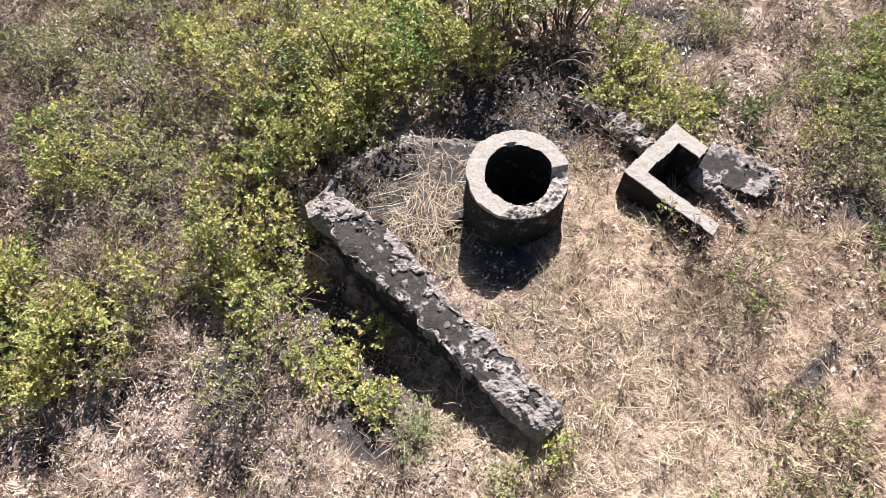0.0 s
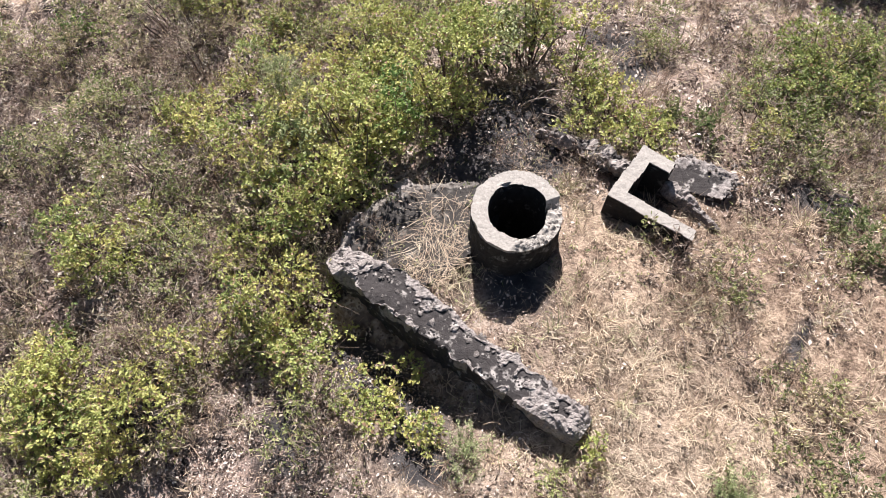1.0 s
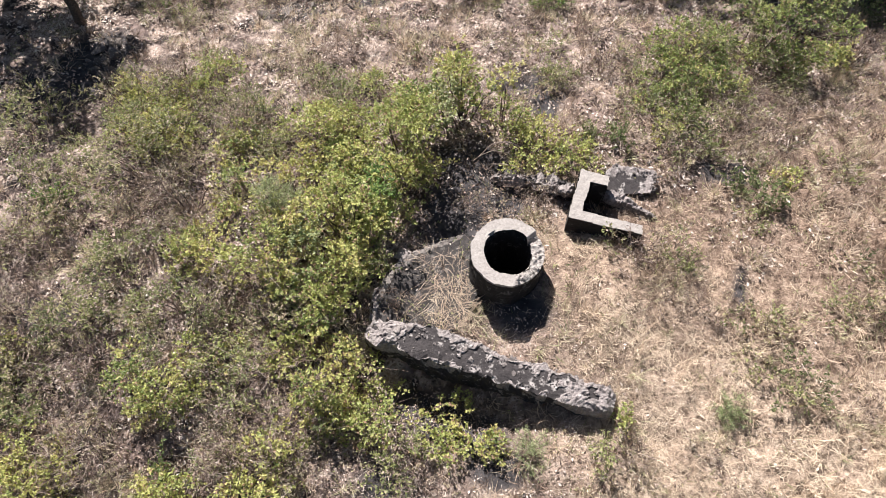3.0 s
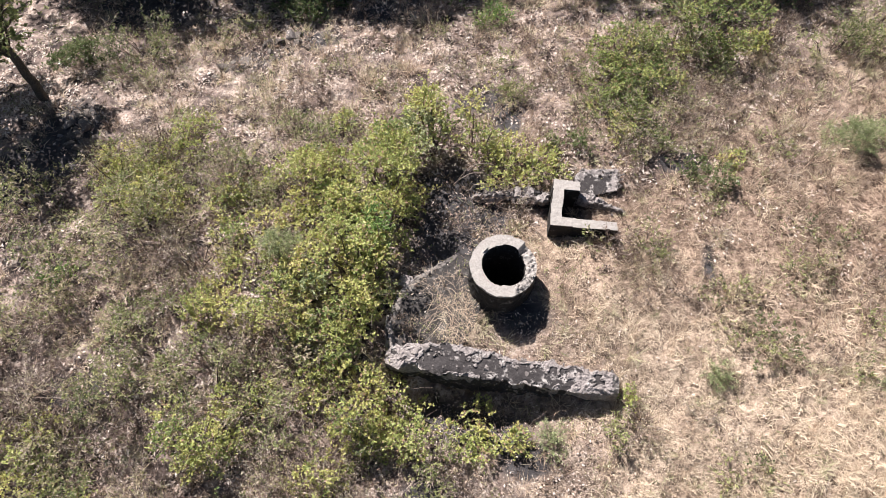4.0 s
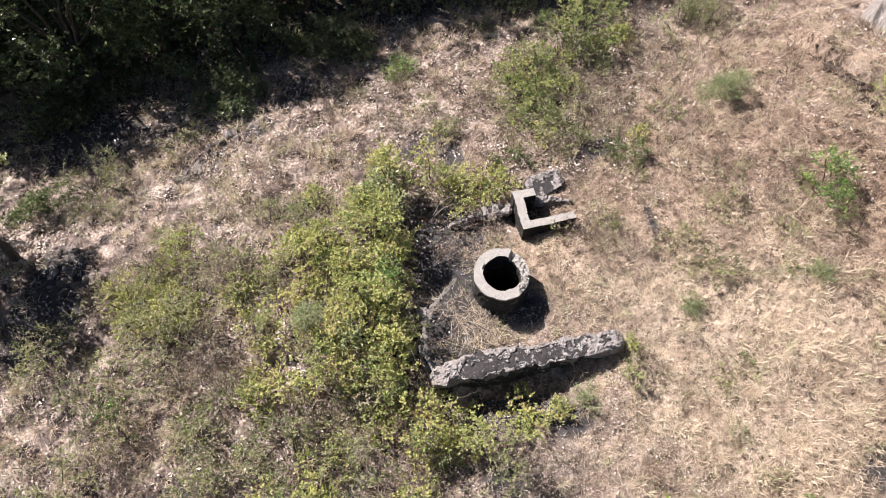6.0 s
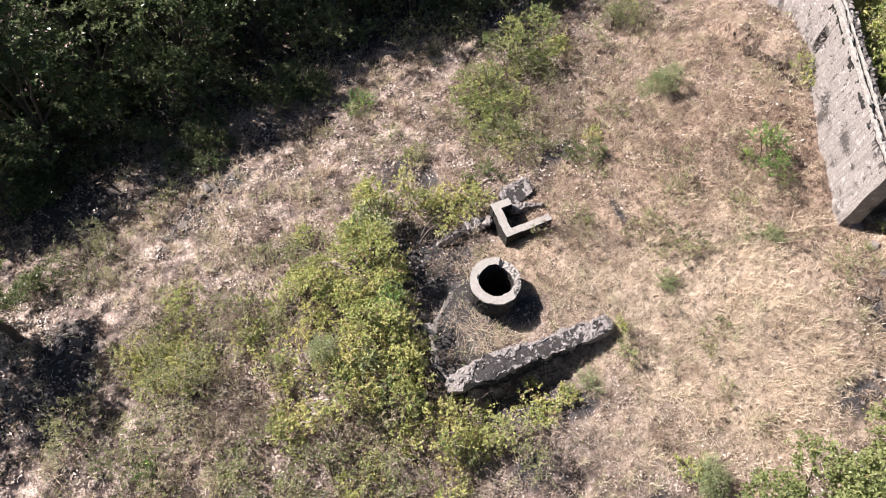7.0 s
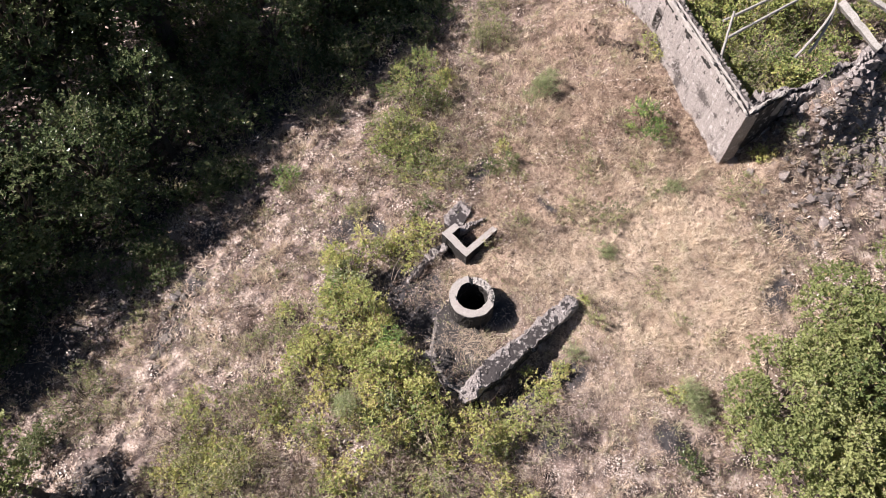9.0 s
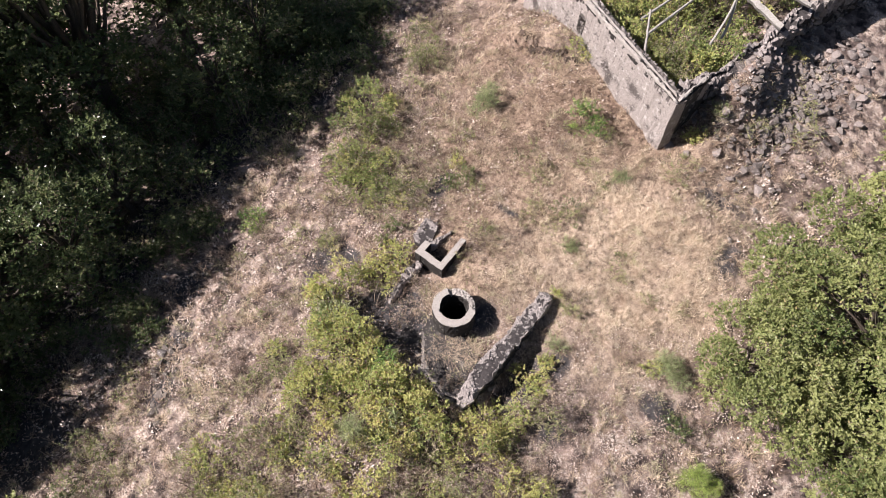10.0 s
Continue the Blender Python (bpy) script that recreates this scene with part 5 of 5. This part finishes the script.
    tone = np.clip(np.repeat(0.5 + 0.25 * straw_at(x, y) + rng.normal(0, 0.2, m), k) + rng.normal(0, 0.1, n), 0.05, 0.88)
    x, y = np.repeat(x, k) + rng.normal(0, 0.06, n), np.repeat(y, k) + rng.normal(0, 0.06, n)
    p = np.stack([x, y, ground_rough(x, y) + rng.uniform(0, 0.04, n)], 1)
    add_blades(heap, p, lean, rng.uniform(0.1, 0.8, n), rng.uniform(0.14, 0.36, n), rng.uniform(0.007, 0.012, n), rng.normal(0, 0.5, n), tone)
    tagged(piece("dry_grass", heap.mesh("dry_grass", GRASS)), "tangled dry straw and grass on the slope", "grass", kind="stuff")


def straw_clump(x, y, z, seed, count=26, reach=0.55):
    rng = np.random.default_rng(seed)
    heap = Heap()
    p = np.stack([rng.normal(0, 0.1, count), rng.normal(0, 0.1, count), np.zeros(count)], 1)
    yaw = rng.uniform(0, 6.283) + rng.normal(0, 1.1, count)
    add_blades(heap, p, yaw, rng.uniform(0.03, 0.35, count), rng.uniform(0.4, 1.3, count) * reach, rng.uniform(0.004, 0.008, count), rng.normal(0, 0.45, count), np.clip(rng.normal(0.64, 0.16, count), 0.25, 0.88))
    tagged(piece("straw_clump", heap.mesh("straw_clump", GRASS), at=Matrix.Translation((x, y, z))), "spreading clump of pale dry straw", "dry grass", "straw clumps", "stuff")


def litter_layer():
    rng = np.random.default_rng(402)
    heap = Heap()

    def keep(x, y):
        m = (0.25 + 1.1 * flat(x, y, 0.45, 5.2) + 0.9 * bump(x, y, 1.0, -7.0, 3.2, 2.4)) * (1 - 0.8 * straw_at(x, y)) * (1 - 0.7 * tan_at(x, y)) * (1 - 0.45 * ash_and_shade_at(x, y))
        return np.clip(m, 0, 1) * (0.35 + 0.65 * bump(x, y, -1.5, 0, 9.5)) * np.clip(5 * (flat(x, y, 2.2, 52.0) - 0.41), 0.06, 1)

    x, y = spots(rng, 480000, -15, 13, -11, 16, lambda a, b: keep(a, b) * np.where(inside_of(APRON, a, b), 0.12, 1.0))
    n = len(x)
    yaw = rng.uniform(0, 6.283, n)
    d = np.stack([np.cos(yaw), np.sin(yaw), rng.normal(0.15, 0.45, n)], 1)
    up = unit(np.stack([rng.normal(0, 0.6, n), rng.normal(0, 0.6, n), np.ones(n)], 1))
    size = (0.028 + 0.058 * rng.random(n) ** 1.6) * (1 + 0.65 * sstep(4, 8, np.hypot(x - 1.5, y + 3.5)))
    tint = np.clip(0.62 + rng.normal(0, 0.28, n) + 0.6 * (flat(x, y, 0.5, 14.0) - 0.5) + 1.3 * (flat(x, y, 2.8, 19.0) - 0.5) + 0.2 * bump(x, y, 0.8, -6.8, 3.5, 2.6), 0, 1)
    add_leaves(heap, np.stack([x, y, ground_rough(x, y) + slab_lift(x, y) + rng.uniform(0.005, 0.06, n)], 1), d, up, size, size * rng.uniform(0.3, 0.65, n), tint)
    # crumbled leaves close to the ruined wall
    x, y = spots(rng, 75000, -6, 3.5, -8, -2.6, lambda a, b: keep(a, b) * 0.4 + 0.35 * (flat(a, b, 3.0, 57.0) > 0.46) * (1 - straw_at(a, b)))
    n = len(x)
    yaw = rng.uniform(0, 6.283, n)
    d = np.stack([np.cos(yaw), np.sin(yaw), rng.normal(0.15, 0.45, n)], 1)
    up = unit(np.stack([rng.normal(0, 0.6, n), rng.normal(0, 0.6, n), np.ones(n)], 1))
    size = rng.uniform(0.018, 0.055, n)
    add_leaves(heap, np.stack([x, y, ground_rough(x, y) + rng.uniform(0.005, 0.05, n)], 1), d, up, size, size * 0.5, np.clip(rng.normal(0.5, 0.3, n), 0, 1))
    tagged(piece("leaf_litter", heap.mesh("leaf_litter", LITTER)), "pale fallen oak leaves scattered over the soil", "leaf litter", kind="stuff")


def brush_layer():
    """Low dry herbs and dead twigs between the shrubs."""
    rng = np.random.default_rng(403)
    tw, lv = Heap(), Heap()

    def keep(x, y):
        m = (flat(x, y, 0.9, 21.0) > 0.5) * (1 - 0.9 * straw_at(x, y)) * (1 - 0.55 * tan_at(x, y)) * (1 - 0.7 * ash_and_shade_at(x, y))
        return m * (0.4 + 0.6 * bump(x, y, -4, 0, 9)) * np.clip(3.2 * (flat(x, y, 2.6, 91.0) - 0.3), 0.1, 1)

    x, y = spots(rng, 60000, -14, 13, -10, 12, keep)
    n = len(x)
    p = np.stack([x, y, ground_rough(x, y) + slab_lift(x, y)], 1)
    d = unit(np.stack([rng.normal(0, 0.8, n), rng.normal(0, 0.8, n), rng.uniform(0.2, 1, n)], 1))
    add_sprigs(lv, tw, p, d, rng, 5, 0.24, 0.06, np.clip(0.6 + rng.normal(0, 0.2, n) + 1.3 * (flat(x, y, 0.5, 30.0) - 0.5), 0, 1), 0.6, 0.36, 0.35)
    tagged(piece("dead_herb_stems", tw.mesh("dead_herb_stems", TWIG)), "grey dead twigs between the shrubs", "dry herbs", kind="stuff")
    tagged(piece("dry_herbs", lv.mesh("dry_herbs", LEAF_OLIVE)), "low half-dry herbs between the shrubs", "dry herbs", kind="stuff")


grass_layer()
litter_layer()
brush_layer()
for n, (x, y, s) in enumerate(((-1.35, -0.55, 0.6), (-1.0, -1.0, 0.5), (-1.5, -0.1, 0.4), (-0.75, -1.25, 0.45), (-0.9, -0.35, 0.35), (-1.15, -0.75, 0.7), (-1.25, -0.25, 0.6), (-0.8, -0.8, 0.6), (-0.7, -0.6, 0.4), (-0.6, -1.0, 0.4), (-0.95, -1.15, 0.45), (-0.55, -1.3, 0.4), (-1.05, 0.0, 0.35), (-0.75, -0.2, 0.3), (-0.9, -0.7, 0.5), (-0.65, -0.85, 0.5))):
    straw_clump(x, y, float(apron_top(x, y)) + 0.02, 60 + n, 22, s)
# bent dead branches over the low wall
for n, (a, b, up) in enumerate((((-1.2, 2.35, 0.2), (-0.35, 2.5, 0.35), 0.35), ((-1.1, 2.5, 0.2), (-0.2, 2.75, 0.3), 0.45), ((-0.9, 2.2, 0.2), (-0.1, 2.2, 0.4), 0.25))):
    heap = Heap()
    add_tube(heap, bent((0, 0, 0), np.subtract(b, a), (0, 0, up), 10, 0.015, np.random.default_rng(n)), np.linspace(0.011, 0.006, 10), 6, 0.75)
    tagged(piece("bent_branch", heap.mesh("bent_branch", TWIG), at=Matrix.Translation(a)), "bare grey bent branch over the low wall", "branch", "dead branches")
# thin dead stems in front of the ruined wall
for n, (a, b, up) in enumerate((((-2.15, -2.45, 0.2), (-1.3, -2.35, 0.25), 0.05), ((0.5, -3.0, -0.1), (0.95, -2.65, 0.25), 0.1))):
    heap = Heap()
    add_tube(heap, bent((0, 0, 0), np.subtract(b, a), (0, 0, up), 9, 0.015, np.random.default_rng(40 + n)), np.linspace(0.005, 0.002, 9), 5, 0.6)
    tagged(piece("dead_stem", heap.mesh("dead_stem", TWIG), at=Matrix.Translation(a)), "thin pale dead stem beside the ruined wall", "stem", "dead stems")
# dry grass hanging over the earth bank
for n in range(16):
    y = 2.7 + 0.17 * n
    straw_clump(11.42 + 0.1 * math.sin(n * 2.3), y, float(ground_rough(11.5, y)) + 0.02, 90 + n, 34, 0.45)
